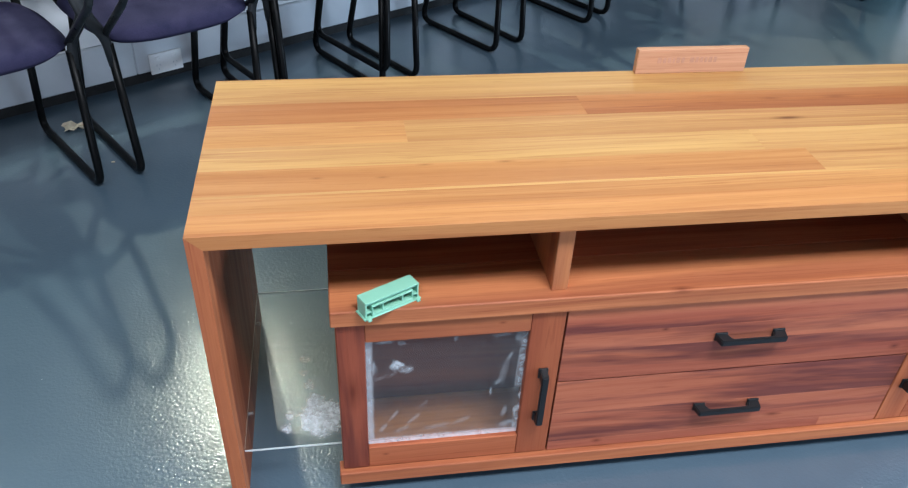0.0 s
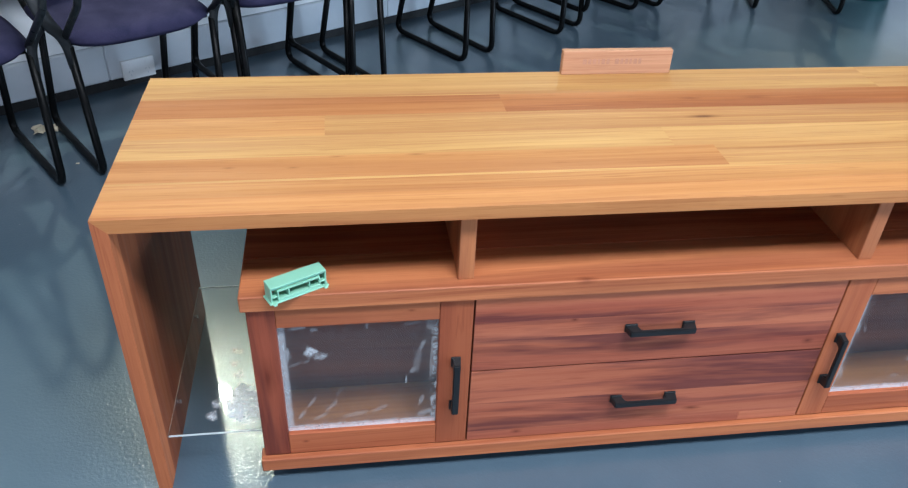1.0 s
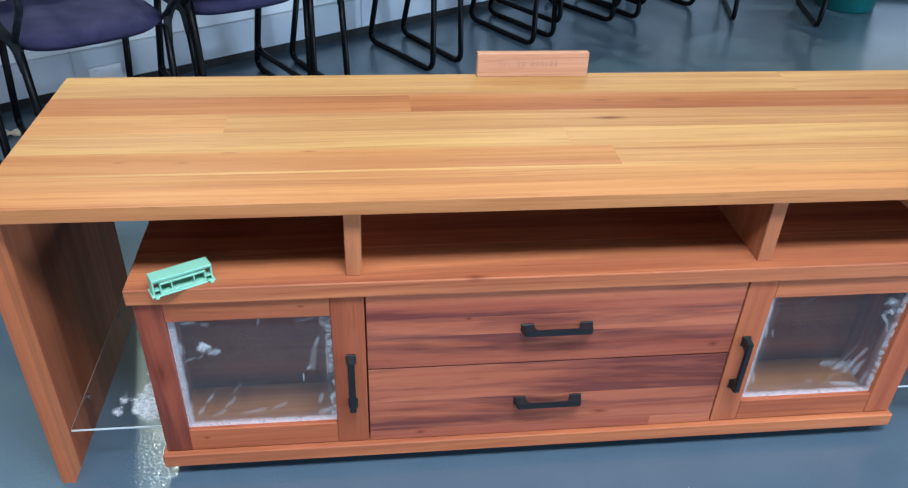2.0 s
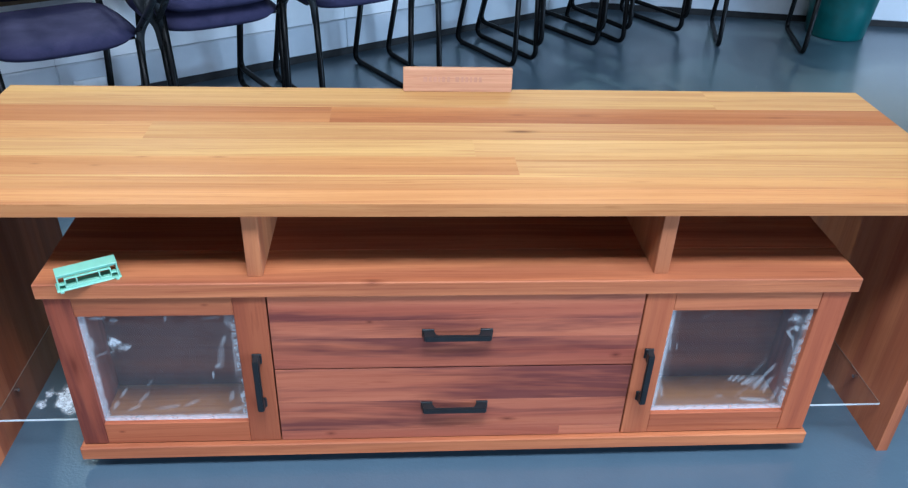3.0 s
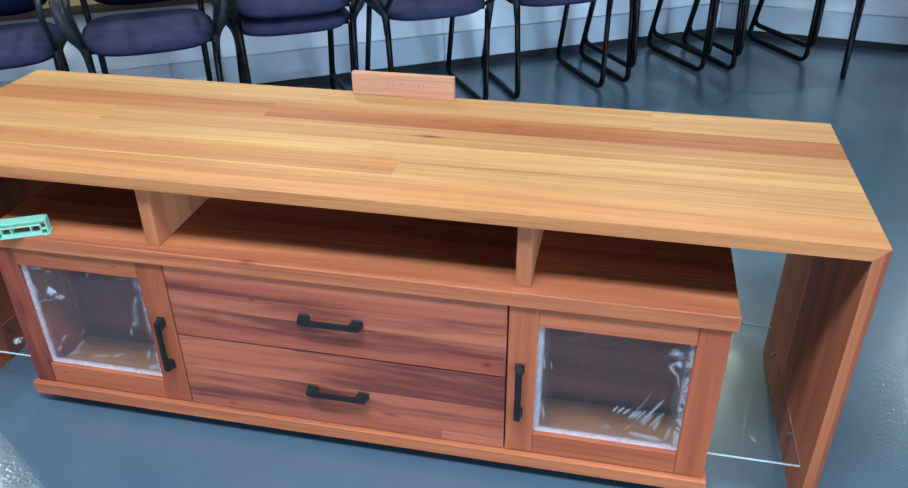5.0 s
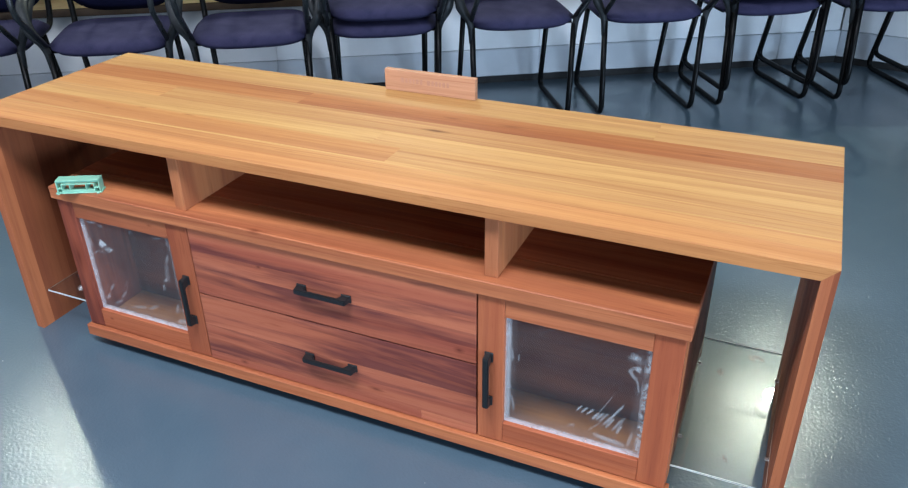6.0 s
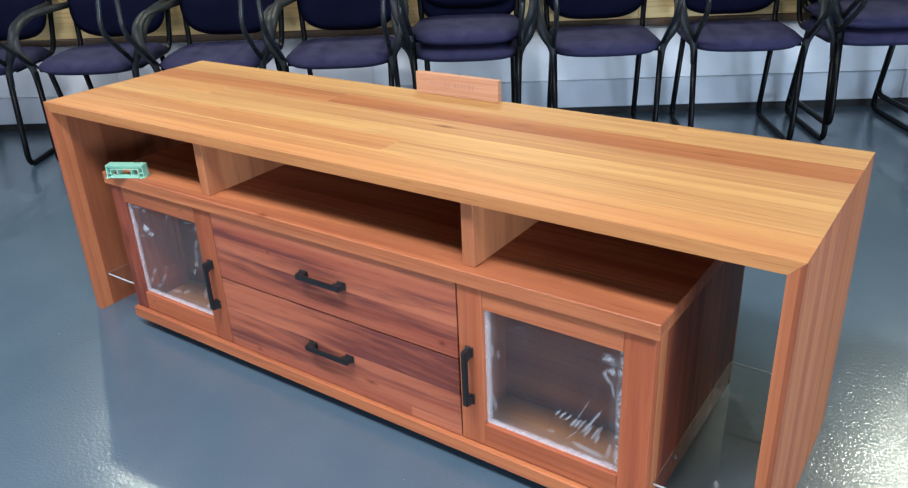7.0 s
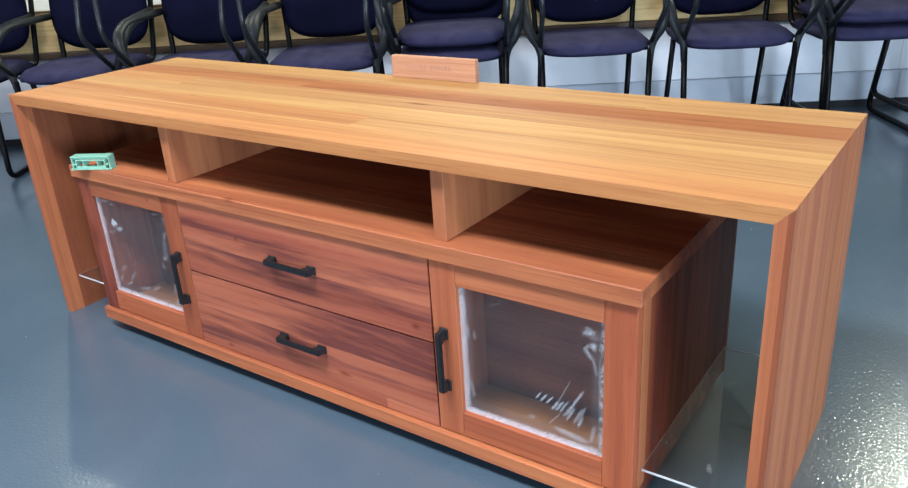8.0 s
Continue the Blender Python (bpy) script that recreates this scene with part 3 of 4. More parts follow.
# ---- ceiling lamps ----
for x, y in SPOTS:
    ob = thing("downlight", "round white ceiling downlight", "lamp", "ceiling downlights", Matrix.Translation((x, y, CEIL)))
    bm = bmesh.new()
    bmesh.ops.create_cone(bm, cap_ends=True, segments=24, radius1=0.07, radius2=0.09, depth=0.04, matrix=Matrix.Translation((0, 0, -0.02)))
    part("housing", bm, WHITE_PLASTIC, ob)
# Fixtures never in view, added to house the assumed overhead lamps.
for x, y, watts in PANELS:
    ob = thing("ceiling_panel", "assumed ceiling light panel, out of view", "lamp", "ceiling light panels", Matrix.Translation((x, y, CEIL)))
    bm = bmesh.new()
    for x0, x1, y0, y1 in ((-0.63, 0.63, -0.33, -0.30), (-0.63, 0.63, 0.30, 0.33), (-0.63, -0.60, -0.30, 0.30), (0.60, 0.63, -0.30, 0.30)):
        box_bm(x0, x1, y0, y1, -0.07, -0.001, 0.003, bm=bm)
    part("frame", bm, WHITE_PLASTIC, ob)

# ---- the console ----
HALF, DEPTH, HIGH, THICK = 0.90, 0.498, 0.587, 0.023
console = thing("tv_console", "oiled honey and red hardwood console with waterfall ends on the floor", "tv console")
TINT = {"pale": (1.04, 1.04, 1.0), "gold": (1.10, 1.16, 1.10), "mid": (1.02, 0.84, 0.79), "red": (0.83, 0.60, 0.53), "rust": (0.82, 0.57, 0.47), "amber": (1.05, 0.95, 0.88), "sapwood": (1.08, 1.12, 1.08), "rose": (1.05, 0.97, 0.97), "dark_wood_and_shade": (0.66, 0.54, 0.51), "half_shade": (0.56, 0.44, 0.40), "deep_shade": (0.48, 0.37, 0.33), "warm": (0.95, 0.79, 0.71), "brown": (1.0, 0.97, 0.97), "tan": (1.05, 0.96, 0.86)}

# Top: glued staves, each with its own end joints.
top_panel = part("top_panel", box_bm(-HALF + 0.03, HALF - 0.03, 0.006, DEPTH - 0.006, HIGH - THICK + 0.003, HIGH - 0.004, 0), WOOD_X, console, "laminated hardwood top of glued staves")
ROWS_TOP = [
    (0.000, 0.052, [(-0.90, 0.90, "mid")]),
    (0.052, 0.094, [(-0.90, 0.90, "amber")]),
    (0.094, 0.101, [(-0.90, 0.90, "sapwood")]),
    (0.101, 0.172, [(-0.90, 0.10, "warm"), (0.10, 0.90, "pale")]),
    (0.172, 0.243, [(-0.90, 0.03, "gold"), (0.03, 0.90, "pale")]),
    (0.243, 0.320, [(-0.90, -0.57, "amber"), (-0.57, 0.90, "pale")]),
    (0.320, 0.395, [(-0.90, -0.24, "red"), (-0.24, 0.90, "rust")]),
    (0.395, 0.498, [(-0.90, 0.55, "gold"), (0.55, 0.90, "pale")]),
]


def stave_bm(x0, x1, y0, y1, left, right):
    """A stave of the top: a mitre at the console's ends, a hairline arris along the glue joints."""
    g = 0.00002
    z0, z1 = HIGH - THICK, HIGH
    lo0, lo1 = (x0 + THICK if left else x0 + g), (x1 - THICK if right else x1 - g)
    hi0, hi1 = (x0 if left else x0 + g), (x1 if right else x1 - g)
    bm = prism_bm([(lo0, z0), (lo1, z0), (hi1, z1), (hi0, z1)], y0 + g, y1 - g)
    bmesh.ops.bevel(bm, geom=[e for e in bm.edges if all(v.co.z > z1 - 1e-4 for v in e.verts)], offset=0.0001, segments=1, affect="EDGES")
    # The long arrises at the front and the back are eased.
    for y, wanted in ((0.0, y0 <= 0), (DEPTH, y1 >= DEPTH)):
        if wanted:
            bmesh.ops.bevel(bm, geom=[e for e in bm.edges if all(abs(v.co.y - y) < 5e-4 and v.co.z > z1 - 5e-4 for v in e.verts) and abs(e.verts[0].co.x - e.verts[1].co.x) > 0.1], offset=0.0014, segments=2, affect="EDGES")
    return bm


for y0, y1, pieces in ROWS_TOP:
    for x0, x1, tint in pieces:
        part("stave", stave_bm(x0, x1, y0, y1, x0 <= -HALF, x1 >= HALF), WOOD_X, top_panel, tint=TINT[tint])


def leg_panel(side):
    """A waterfall end: upright staves, mitred to the top."""
    panel = part("end_panel", box_bm(side * (HALF - THICK / 2) - 0.004, side * (HALF - THICK / 2) + 0.004, 0.006, DEPTH - 0.006, 0.002, HIGH - 0.03, 0), NUT_Z, console, "upright waterfall end panel")
    # Left tints mix stave tone with painted shade on the inner face.
    rows = ((0.0, 0.165, "rose"), (0.165, 0.295, "rose"), (0.295, 0.425, "tan"), (0.425, DEPTH, "brown")) if side > 0 else ((0.0, 0.035, "warm"), (0.035, 0.12, "dark_wood_and_shade"), (0.12, 0.21, "half_shade"), (0.21, 0.33, "deep_shade"), (0.33, 0.40, "half_shade"), (0.40, DEPTH, "deep_shade"))
    g = 0.00002
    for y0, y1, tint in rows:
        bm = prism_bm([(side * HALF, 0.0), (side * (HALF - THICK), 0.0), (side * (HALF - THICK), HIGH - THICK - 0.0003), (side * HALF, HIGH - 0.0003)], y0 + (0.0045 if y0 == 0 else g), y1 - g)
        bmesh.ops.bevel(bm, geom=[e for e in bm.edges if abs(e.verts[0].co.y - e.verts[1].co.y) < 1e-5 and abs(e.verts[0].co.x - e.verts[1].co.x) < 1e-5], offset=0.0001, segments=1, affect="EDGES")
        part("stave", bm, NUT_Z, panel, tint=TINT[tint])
    # The front edge is faced in two strips, the outer one darker.
    cut = HALF - 0.0075
    for xa, xb, tint in ((HALF - THICK, cut, "tan" if side > 0 else "warm"), (cut, HALF, "dark_wood_and_shade" if side > 0 else "warm")):
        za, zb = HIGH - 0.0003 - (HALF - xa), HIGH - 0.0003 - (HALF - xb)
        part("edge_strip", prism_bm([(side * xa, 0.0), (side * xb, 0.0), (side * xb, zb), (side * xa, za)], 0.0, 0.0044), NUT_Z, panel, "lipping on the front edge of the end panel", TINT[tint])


leg_panel(-1), leg_panel(1)

# Inner carcase.
SLAB, SLAB_T, BASE0, BASE1 = 0.435, 0.030, 0.028, 0.058
CX, FRONT, BACK = 0.712, 0.0, 0.466
BODY = 0.705
slab = part("shelf_top", box_bm(-CX + 0.004, CX - 0.004, 0.004, BACK + 0.016, SLAB - SLAB_T + 0.004, SLAB - 0.004, 0), NUT_X, console, "reddish hardwood shelf over the drawers")
for y0, y1, tint in ((FRONT, 0.104, (1.05, 0.95, 0.87)), (0.104, 0.235, (1.05, 0.82, 0.74)), (0.235, 0.352, (1.1, 0.88, 0.8)), (0.352, BACK + 0.02, (1.03, 0.8, 0.74))):
    part("stave", box_bm(-CX, CX, y0 + 0.00008, y1 - 0.00008, SLAB - SLAB_T, SLAB, 0.0018 if y0 == FRONT else 0.0003), NUT_X, slab, tint=tint)
part("plinth", box_bm(-CX, CX, FRONT - 0.002, 0.03, BASE0, BASE1, 0.002), NUT_X, console, "reddish hardwood plinth board", (1.1, 0.99, 0.9))
# Dark tint stands in for the shade and reflection beside the plinth.
part("base_board", box_bm(-0.7035, 0.7035, 0.0301, BACK + 0.02, BASE0 + 0.001, BASE1, 0.001), RED_X, console, "red base board behind the plinth, tinted dark for shade", (0.6, 0.52, 0.5))
for x in (-0.64, 0.0, 0.64):
    for y in (0.06, 0.40):
        bm = bmesh.new()
        bmesh.ops.create_cone(bm, cap_ends=True, segments=20, radius1=0.02, radius2=0.024, depth=BASE0, matrix=Matrix.Translation((x, y, BASE0 / 2)))
        part("foot", bm, BLACK_PLASTIC, console, "low black plastic foot")
for side in (-1, 1):
    panel = part("side_panel", box_bm(*sorted((side * (BODY - 0.004), side * (BODY - 0.02))), 0.029, BACK + 0.02, BASE1, SLAB - SLAB_T, 0.0), RED_Z, console, "red hardwood cabinet side, tinted down for shade in the end bay", (0.8, 0.68, 0.66))
    # Stave tints are lowered, standing in for the top's shade on the side.
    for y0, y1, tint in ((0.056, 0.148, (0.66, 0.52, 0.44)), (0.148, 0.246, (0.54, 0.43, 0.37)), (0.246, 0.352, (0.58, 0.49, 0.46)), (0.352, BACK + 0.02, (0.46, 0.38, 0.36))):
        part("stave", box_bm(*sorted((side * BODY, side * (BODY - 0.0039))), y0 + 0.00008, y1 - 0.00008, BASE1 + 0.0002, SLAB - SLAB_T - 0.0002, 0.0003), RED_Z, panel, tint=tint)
    part("side_lipping", box_bm(*sorted((side * (BODY + 0.0008), side * (BODY - 0.0195))), 0.0285, 0.056, BASE1 + 0.0005, SLAB - SLAB_T - 0.0005, 0.001), NUT_Z, console, "brown front stave of the cabinet side", (0.95, 0.88, 0.8))
    # Inner boards are tinted darker, standing in for shade behind the glass.
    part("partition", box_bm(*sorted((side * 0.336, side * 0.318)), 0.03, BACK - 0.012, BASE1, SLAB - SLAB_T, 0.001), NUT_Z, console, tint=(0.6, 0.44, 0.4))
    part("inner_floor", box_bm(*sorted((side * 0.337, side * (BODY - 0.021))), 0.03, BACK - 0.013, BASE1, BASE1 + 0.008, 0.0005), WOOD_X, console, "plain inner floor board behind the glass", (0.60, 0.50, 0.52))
    part("divider", box_bm(*sorted((side * 0.338, side * 0.364)), 0.02, BACK + 0.02, SLAB, HIGH - THICK, 0.0012), NUT_Z, console, "short upright divider under the top", (1.05, 1.02, 0.92))
# Above the shelf the panel is unseen, added to keep the bays dark.
part("back_panel", box_bm(-BODY, BODY, BACK + 0.0202, BACK + 0.0318, BASE0, HIGH - THICK - 0.0005, 0.001), NUT_X, console, "hardwood back panel, its part above the shelf added to block light", (0.72, 0.6, 0.58))
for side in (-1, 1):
    # Tint lowered as well: the cabinet's inner shade is in the colour.
    part("inner_back", box_bm(*sorted((side * 0.3365, side * (BODY - 0.0205))), 0.164, 0.174, BASE1 + 0.0085, SLAB - SLAB_T - 0.0005, 0), NUT_X, console, "brown back board close behind the glass, tinted down for shade", (0.5, 0.38, 0.36))


def bar_handle(parent, x, z, upright):
    """A flat black bar on two splayed feet."""
    h = part("handle", bmesh.new(), HANDLE_BLACK, parent, "matt black bar handle")
    bm = bmesh.new()
    half, out = 0.0635, 0.022
    outline = [(-half, 0.0), (-half + 0.020, 0.0), (-half + 0.026, out - 0.0075), (half - 0.026, out - 0.0075), (half - 0.020, 0.0), (half, 0.0), (half - 0.004, out), (-half + 0.004, out)]
    a = [bm.verts.new((u, -v, -0.006)) for u, v in outline]
    b = [bm.verts.new((u, -v, 0.006)) for u, v in outline]
    n = len(outline)
    bm.faces.new(a), bm.faces.new(b[::-1])
    for i in range(n):
        bm.faces.new((a[i], b[i], b[(i + 1) % n], a[(i + 1) % n]))
    bmesh.ops.recalc_face_normals(bm, faces=bm.faces[:])
    bmesh.ops.bevel(bm, geom=bm.edges[:], offset=0.0018, segments=2, affect="EDGES")
    for u in (-half + 0.011, half - 0.011):
        box_bm(u - 0.011, u + 0.011, -0.004, 0.0, -0.0085, 0.0085, 0.001, bm=bm)
    if upright:
        bmesh.ops.rotate(bm, verts=bm.verts[:], matrix=Matrix.Rotation(radians(90), 3, "Y"))
    bmesh.ops.translate(bm, verts=bm.verts[:], vec=(x, DOOR0, z))
    bm.to_mesh(h.data)
    bm.free()
    return h


# Drawers and doors stand flush in the front.
DOOR0, DOOR1 = 0.008, 0.028
D_BOT, D_MID, D_TOP = BASE1 + 0.002, 0.238, SLAB - SLAB_T - 0.002
DRAWERS = [
    (D_MID + 0.0018, D_TOP, 0.3205, "top drawer front of red hardwood with dark figure",
     [(0.0, 0.42, [(-0.3335, 0.3275, (1.0, 0.97, 0.97))]), (0.42, 0.66, [(-0.3335, 0.3275, (0.97, 0.92, 0.93))]), (0.66, 1.0, [(-0.3335, 0.3275, (1.06, 1.03, 1.0))])]),
    (D_BOT, D_MID - 0.0018, 0.1465, "bottom drawer front of red hardwood with dark figure",
     [(0.0, 0.13, [(-0.3335, 0.205, (0.98, 0.93, 0.95)), (0.205, 0.3275, (1.12, 1.1, 1.08))]), (0.13, 0.55, [(-0.3335, 0.3275, (0.97, 0.92, 0.94))]), (0.55, 1.0, [(-0.3335, 0.3275, (1.04, 1.0, 0.99))])]),
]
for z0, z1, zh, label, rows in DRAWERS:
    drawer = part("drawer_front", box_bm(-0.3335, 0.3275, DOOR0 + 0.006, DOOR1, z0 + 0.002, z1 - 0.004, 0.0), RED_X, console, label)
    for f0, f1, pieces in rows:
        for x0, x1, tint in pieces:
            part("stave", box_bm(x0 + 0.0001, x1 - 0.0001, DOOR0, DOOR0 + 0.006, z0 + (z1 - z0) * f0 + 0.00005, z0 + (z1 - z0) * f1 - 0.00005, 0.0003), RED_X, drawer, tint=tint)
    bar_handle(drawer, -0.004, zh, False)
for side in (-1, 1):
    inner, outer = (-0.3365, -0.7045) if side < 0 else (0.3305, 0.7045)
    lo, hi = min(inner, outer), max(inner, outer)
    ol, oh = (-0.660, -0.393) if side < 0 else (0.383, 0.652)
    OB, OT = 0.110, 0.362
    door = part("door", box_bm(lo, ol, DOOR0, DOOR1, D_BOT, D_TOP, 0.0012), RED_Z if side < 0 else NUT_Z, console, "glazed frame door of red hardwood", (0.66, 0.52, 0.53) if side < 0 else (0.98, 0.78, 0.74))
    part("stile", box_bm(oh, hi, DOOR0, DOOR1, D_BOT, D_TOP, 0.0012), NUT_Z, door, tint=(0.75, 0.55, 0.54) if side < 0 else (0.92, 0.66, 0.62))
    part("rail", box_bm(ol + 0.0002, oh - 0.0002, DOOR0 + 0.0005, DOOR1, OT, D_TOP, 0.0012), NUT_X, door, tint=(0.84, 0.68, 0.66) if side < 0 else (1.1, 0.96, 0.9))
    part("rail", box_bm(ol + 0.0002, oh - 0.0002, DOOR0 + 0.0005, DOOR1, D_BOT, OB, 0.0012), NUT_X, door, tint=(0.98, 0.76, 0.72))
    pane = part("pane", box_bm(ol + 0.0005, oh - 0.0005, DOOR0 + 0.009, DOOR0 + 0.013, OB + 0.0005, OT - 0.0005, 0), PANES[side], door, "clear glass pane with dried white smears")
    pane.visible_shadow = False
    bar_handle(door, -0.3625 if side < 0 else 0.354, 0.2135, True)

# Clear side shelves on small steel pins.
for side in (-1, 1):
    x0, x1 = sorted((side * (BODY + 0.001), side * (HALF - THICK - 0.001)))
    sheet = thing("clear_shelf", "clear acrylic side shelf on steel pins with white residue", "shelf", "clear side shelves")
    part("sheet", box_bm(x0, x1, 0.042, 0.475, 0.090, 0.0945, 0.0006), SHEETS[side], sheet).visible_shadow = False
    # Pale strips paint the edge glow; the back one casts the edge's shadow.
    part("front_edge", box_bm(x0 + 0.0005, x1 - 0.0005, 0.0405, 0.0418, 0.0902, 0.0943, 0.0003), EDGE, sheet, "pale strip painting the light in the polished edge")
    part("back_edge", box_bm(x0 + 0.0005, x1 - 0.0005, 0.4752, 0.4768, 0.0902, 0.0943, 0.0003), EDGE, sheet, "polished back edge")
    # Thin brown strips paint the wood's reflection in the side edges.
    for xe in (x0 - 0.0004, x1 - 0.0004):
        part("side_edge", box_bm(xe, xe + 0.0008, 0.043, 0.475, 0.0940, 0.0948, 0), SIDE_EDGE, sheet, "strip in the colour of wood reflected in the edge")
    for y in (0.134, 0.384):
        for x, d in ((side * (HALF - THICK), -side), (side * BODY, side)):
            bm = bmesh.new()
            bmesh.ops.create_cone(bm, cap_ends=True, segments=14, radius1=0.0042, radius2=0.0042, depth=0.009, matrix=Matrix.Translation((x + d * 0.0045, y, 0.0855)) @ Matrix.Rotation(radians(90), 4, "Y"))
            part("pin", bm, STEEL, sheet, "small steel shelf pin")

# Wooden name block at the back of the top.
block = thing("name_block", "small upright wooden block with engraved lettering on the console", "name block")
part("block", box_bm(-0.097, 0.132, 0.481, 0.496, HIGH, HIGH + 0.050, 0.0012), PINK, block)
x = -0.055
for wide in (0.008, 0.006, 0.007, 0.004, 0.007, 0.006, 0.0, 0.008, 0.006, 0.006, 0.005, 0.007, 0.006):
    if wide:
        part("engraved_mark", box_bm(x, x + wide, 0.4805, 0.4814, HIGH + 0.022, HIGH + 0.033, 0), INK, block)
    x += wide + 0.0035 if wide else 0.008

# Mint-green moulded piece on the shelf.
mint = thing("mint_plastic_bracket", "mint green moulded plastic bracket with open windows on the console shelf", "plastic bracket", place=Matrix.Translation((-0.622, 0.012, SLAB)) @ Matrix.Rotation(radians(27), 4, "Z"))
L, D, H, T = 0.047, 0.013, 0.031, 0.0025
part("top_plate", box_bm(-L, L, -D, D, H - T, H, 0.0006), MINT, mint)
part("base_plate", box_bm(-L - 0.003, L + 0.003, -D - 0.002, D, 0, T, 0.0006), MINT, mint)
for x in (-L, L - T):
    part("end_wall", box_bm(x, x + T, -D + 0.001, D - 0.001, T, H - T, 0.0003), MINT, mint)
# A raised frame with three windows, and a small open cell over and under a ledge at either end.
part("frame_top", box_bm(-0.036, 0.036, -D - 0.0005, -D + 0.004, 0.0205, 0.0228, 0.0003), MINT, mint)
part("frame_base", box_bm(-0.036, 0.036, -D - 0.0005, -D + 0.009, T, 0.0075, 0.0003), MINT, mint)
for x in (-0.036, -0.0185, 0.0165, 0.034):
    part("frame_post", box_bm(x, x + 0.002, -D - 0.0005, D - 0.002, 0.0076, 0.0204, 0.0003), MINT, mint)
for x0, x1 in ((-L + T, -0.0361), (0.0361, L - T)):
    part("ledge", box_bm(x0, x1, -D + 0.0005, -D + 0.009, 0.0105, 0.0125, 0.0003), MINT, mint)
part("under_rib", box_bm(-L + T, L - T, -D + 0.004, D - 0.001, 0.0232, H - T, 0.0003), MINT, mint)
for x in (-L + 0.001, L - 0.007):
    part("toe", box_bm(x, x + 0.006, -D - 0.007, -D - 0.0021, 0, 0.004, 0.0008), MINT, mint)

# ---- chairs ----


def cushion_bm(cx, cy, cz, hx, hy, hz, crown, power=4.0, nx=18, ny=16, swell=0.0):
    """A rounded cushion: a soft-cornered plan with a crowned upper face and a rolled front edge."""
    bm = bmesh.new()
    grid = {}
    for face in (1, -1):
        for i in range(nx + 1):
            for j in range(ny + 1):
                u, v = 2 * i / nx - 1, 2 * j / ny - 1
                k = max(abs(u), abs(v))
                if k > 0:
                    length = (abs(u) ** power + abs(v) ** power) ** (1 / power)
                    su, sv = u * k / length, v * k / length
                else:
                    su = sv = 0.0
                lift = (1 - k ** 6) ** 0.5 if k < 1 else 0.0
                z = face * hz * lift + (crown * (1 - su * su) * (1 - sv * sv) if face > 0 else 0)
                z += swell * su * su
                if k >= 1 and face < 0:
                    grid[face, i, j] = grid[1, i, j]
                else:
                    grid[face, i, j] = bm.verts.new((cx + hx * su, cy + hy * sv, cz + z))
        for i in range(nx):
            for j in range(ny):
                q = [grid[face, i, j], grid[face, i + 1, j], grid[face, i + 1, j + 1], grid[face, i, j + 1]]
                f = bm.faces.new(q if face > 0 else q[::-1])
                f.smooth = True
    return bm


def visitor_chair():
    """Stacking armchair on a black tube sled base; it looks towards -y, its origin under the front feet's middle."""
    ch = thing("visitor_chair", "purple upholstered stacking armchair on a black tubular sled base", "chair", "chairs along the platform")
    part("seat", cushion_bm(0, 0.20, 0.405, 0.225, 0.225, 0.030, 0.008, swell=0.006), FABRIC, ch, "purple-blue padded seat")
    part("seat_pan", cushion_bm(0, 0.205, 0.386, 0.19, 0.195, 0.010, 0.0), BLACK_PLASTIC, ch, "black seat underside")
    back = cushion_bm(0, 0, 0, 0.215, 0.175, 0.022, 0.008, power=3.2)
    bmesh.ops.rotate(back, verts=back.verts[:], matrix=Matrix.Rotation(radians(90 - 10), 3, "X"))
    for v in back.verts:
        v.co.y += 0.9 * v.co.x ** 2 * -0.6
    bmesh.ops.translate(back, verts=back.verts[:], vec=(0, 0.43, 0.63))
    part("backrest", back, FABRIC, ch, "dark navy padded backrest", (0.09, 0.11, 0.22))
    R = 0.0115
    for s in (-1, 1):
        part("sled_leg", tube_bm([(s * 0.185, 0.33, 0.392), (s * 0.19, 0.44, R), (s * 0.195, 0.0, R), (s * 0.205, 0.014, 0.40)], R, 10, 0.05), BLACK_STEEL, ch)
        part("armrest", tube_bm([(s * 0.2045, 0.0135, 0.34), (s * 0.212, 0.014, 0.425), (s * 0.25, 0.0, 0.48), (s * 0.266, 0.028, 0.56), (s * 0.264, 0.13, 0.597), (s * 0.222, 0.42, 0.60)], 0.0125, 12, 0.06, 7, flat=1.6, grow=14), BLACK_PLASTIC, ch, "dark grey curved armrest")
        part("arm_tube", tube_bm([(s * 0.209, 0.03, 0.415), (s * 0.214, -0.205, 0.585), (s * 0.224, -0.175, 0.75), (s * 0.226, 0.12, 0.76), (s * 0.226, 0.455, 0.75)], 0.0095, 12, 0.05, 7), ARM_STEEL, ch, "bent black tube in front of the armrest")
        part("back_upright", tube_bm([(s * 0.19, 0.10, 0.392), (s * 0.2, 0.40, 0.40), (s * 0.225, 0.47, 0.80)], R, 10, 0.05), BLACK_STEEL, ch)
    part("seat_rail", tube_bm([(-0.203, 0.05, 0.398), (0.203, 0.05, 0.398)], 0.009, 8), BLACK_STEEL, ch)
    part("rear_seat_rail", tube_bm([(-0.19, 0.33, 0.385), (0.19, 0.33, 0.385)], 0.009, 8), BLACK_STEEL, ch)
    return ch


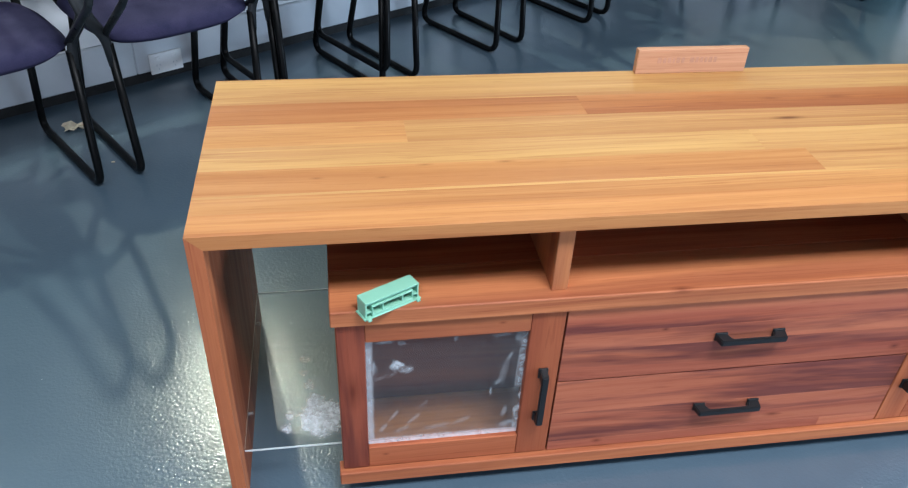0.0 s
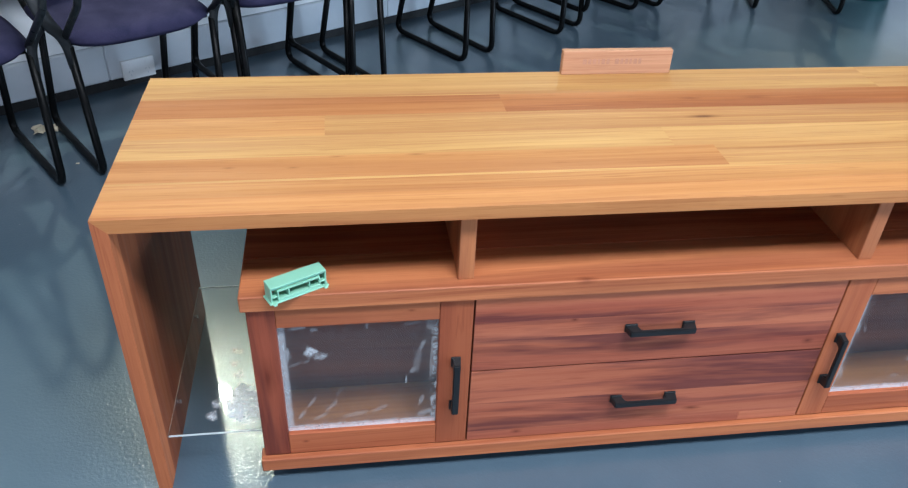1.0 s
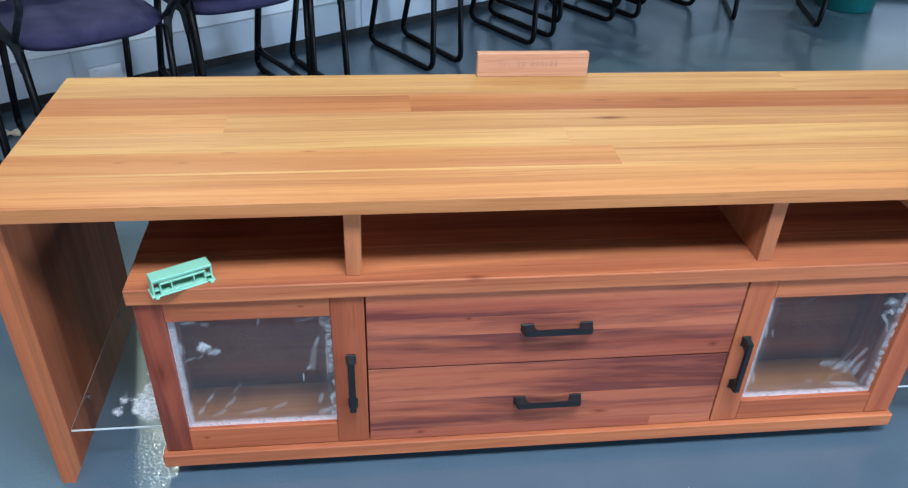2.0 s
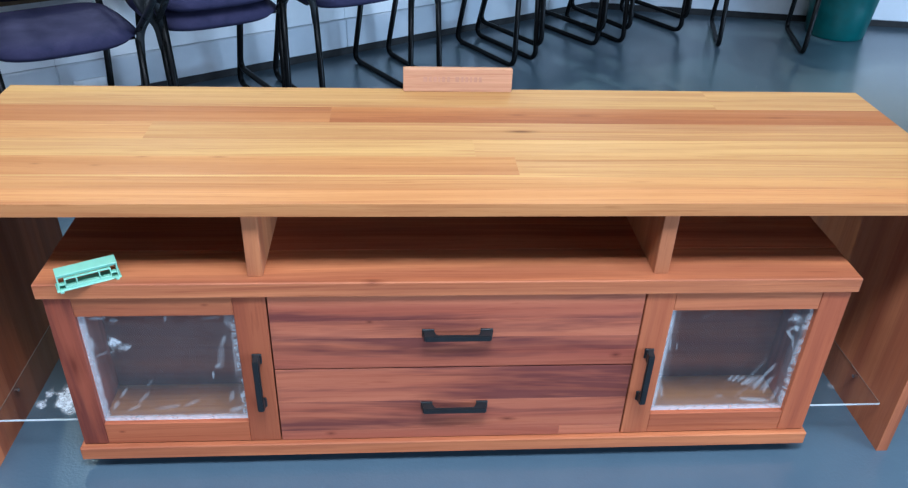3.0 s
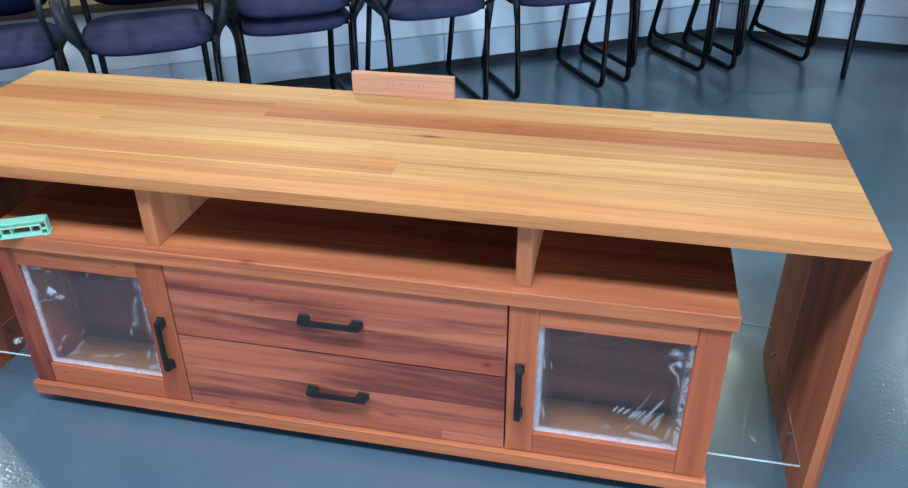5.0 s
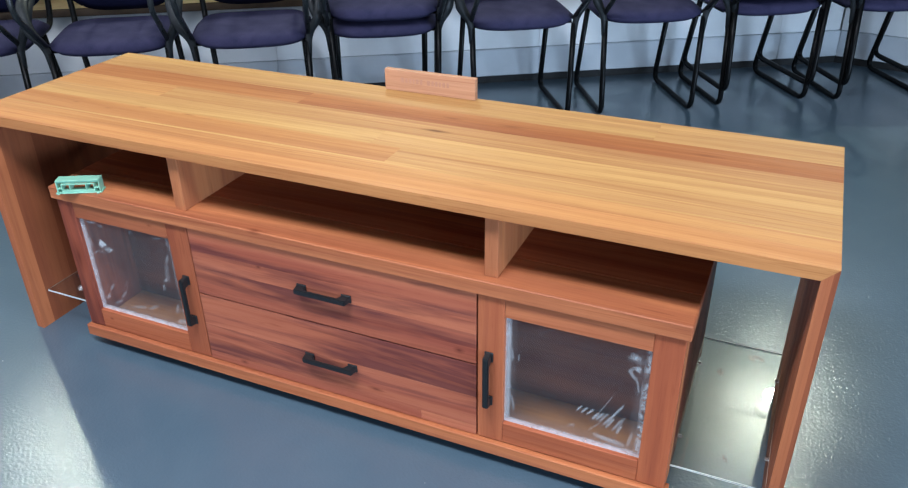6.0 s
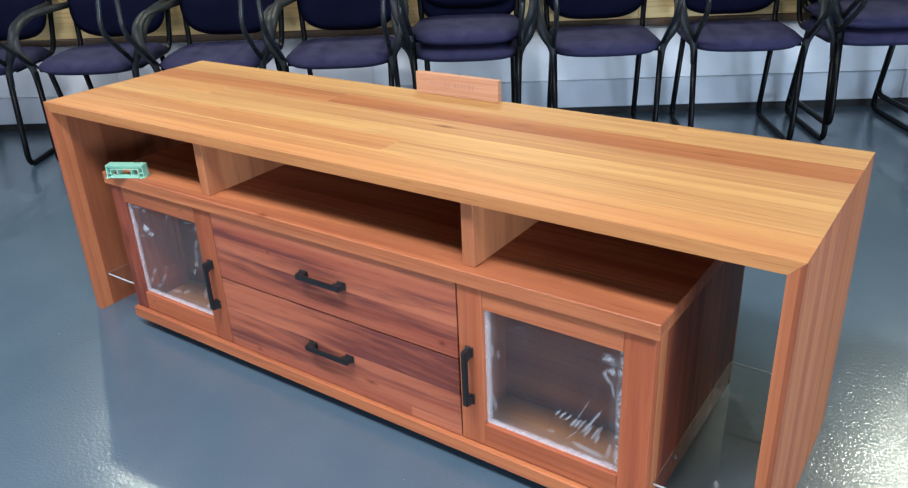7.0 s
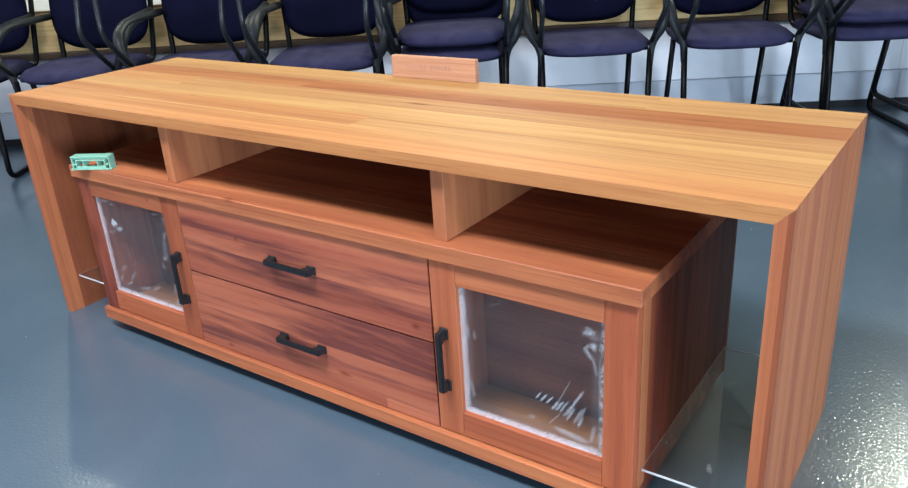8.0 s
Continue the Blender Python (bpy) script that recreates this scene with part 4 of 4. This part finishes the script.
def chair_pose(s, turn, n, z=0.0):
    return Matrix.Translation(on_wall(s, n, z)) @ Matrix.Rotation(WALL_A + radians(turn), 4, "Z")


first = visitor_chair()
first.matrix_basis = chair_pose(-0.243, 1.0, 1.63)
for s, turn, n, stacked in ((-3.35, 0, 1.68, 0), (-2.83, 1, 1.67, 0), (-2.31, -1, 1.69, 1), (-1.79, 0, 1.67, 0), (-1.27, -1, 1.67, 0), (-0.748, 1, 1.63, 0), (0.25, -1, 1.68, 1), (0.798, 0.5, 1.685, 0), (1.337, -1.5, 1.69, 0), (1.87, 1, 1.712, 1), (2.40, -3, 1.67, 1)):
    copy_thing(first, chair_pose(s, turn, n))
    if stacked:
        up = copy_thing(first, chair_pose(s + 0.004, turn + 0.6, n - 0.025, 0.07))
        tagged(up, "purple upholstered armchair stacked on another, black sled base")
copy_thing(first, Matrix.Translation((1.625, 2.51, 0)) @ Matrix.Rotation(radians(-14), 4, "Z"))

# ---- bin ----
bin_ = thing("waste_bin", "teal green tapered plastic waste bin by the platform", "bin", place=Matrix.Translation((2.145, 2.83, 0)))
bm = bmesh.new()
SIDES = 40
rings = []
for r, z in ((0.05, 0.0), (0.136, 0.0), (0.142, 0.008), (0.158, 0.16), (0.178, 0.36), (0.186, 0.365), (0.186, 0.385), (0.174, 0.385), (0.150, 0.12), (0.134, 0.012)):
    rings.append([bm.verts.new((r * math.cos(2 * math.pi * k / SIDES) * (1.0 + 0.014 * (k % 2)), r * math.sin(2 * math.pi * k / SIDES) * (1.0 + 0.014 * (k % 2)), z)) for k in range(SIDES)])
for a, b in zip(rings, rings[1:]):
    for k in range(SIDES):
        bm.faces.new((a[k], a[(k + 1) % SIDES], b[(k + 1) % SIDES], b[k])).smooth = True
bm.faces.new(rings[0][::-1]), bm.faces.new(rings[-1])
bmesh.ops.recalc_face_normals(bm, faces=bm.faces[:])
part("bucket", bm, TEAL, bin_)

# ---- scraps on the floor ----


def scrap_bm(size, seed):
    """A crumpled leaf of paper."""
    rng = random.Random(seed)
    bm = bmesh.new()
    n = 5
    grid = [[bm.verts.new((size * (i / n - 0.5) * (0.8 + 0.3 * rng.random()), 0.6 * size * (j / n - 0.5) * (0.8 + 0.3 * rng.random()), 0.0015 + size * 0.22 * rng.random())) for j in range(n + 1)] for i in range(n + 1)]
    for i in range(n):
        for j in range(n):
            bm.faces.new((grid[i][j], grid[i + 1][j], grid[i + 1][j + 1], grid[i][j + 1]))
    low = min(v.co.z for v in bm.verts)
    bmesh.ops.translate(bm, verts=bm.verts[:], vec=(0, 0, -low + 0.0005))
    bmesh.ops.solidify(bm, geom=bm.faces[:], thickness=0.0006)
    return bm


PAPER = plain("cream_paper", (0.62, 0.56, 0.42), 0.8, scale=60, vary=0.12)
for x, y, size, turn, seed in ((-1.49, 1.46, 0.075, 20, 3), (-1.337, 1.237, 0.01, 0, 5), (-0.595, 2.104, 0.03, 50, 8)):
    scrap = tagged(new("paper_scrap", mesh_of(scrap_bm(size, seed), "paper_scrap", PAPER)), "crumpled cream paper scrap lying on the floor", "paper scrap")
    scrap.matrix_basis = Matrix.Translation((x, y, 0.001)) @ Matrix.Rotation(radians(turn), 4, "Z")
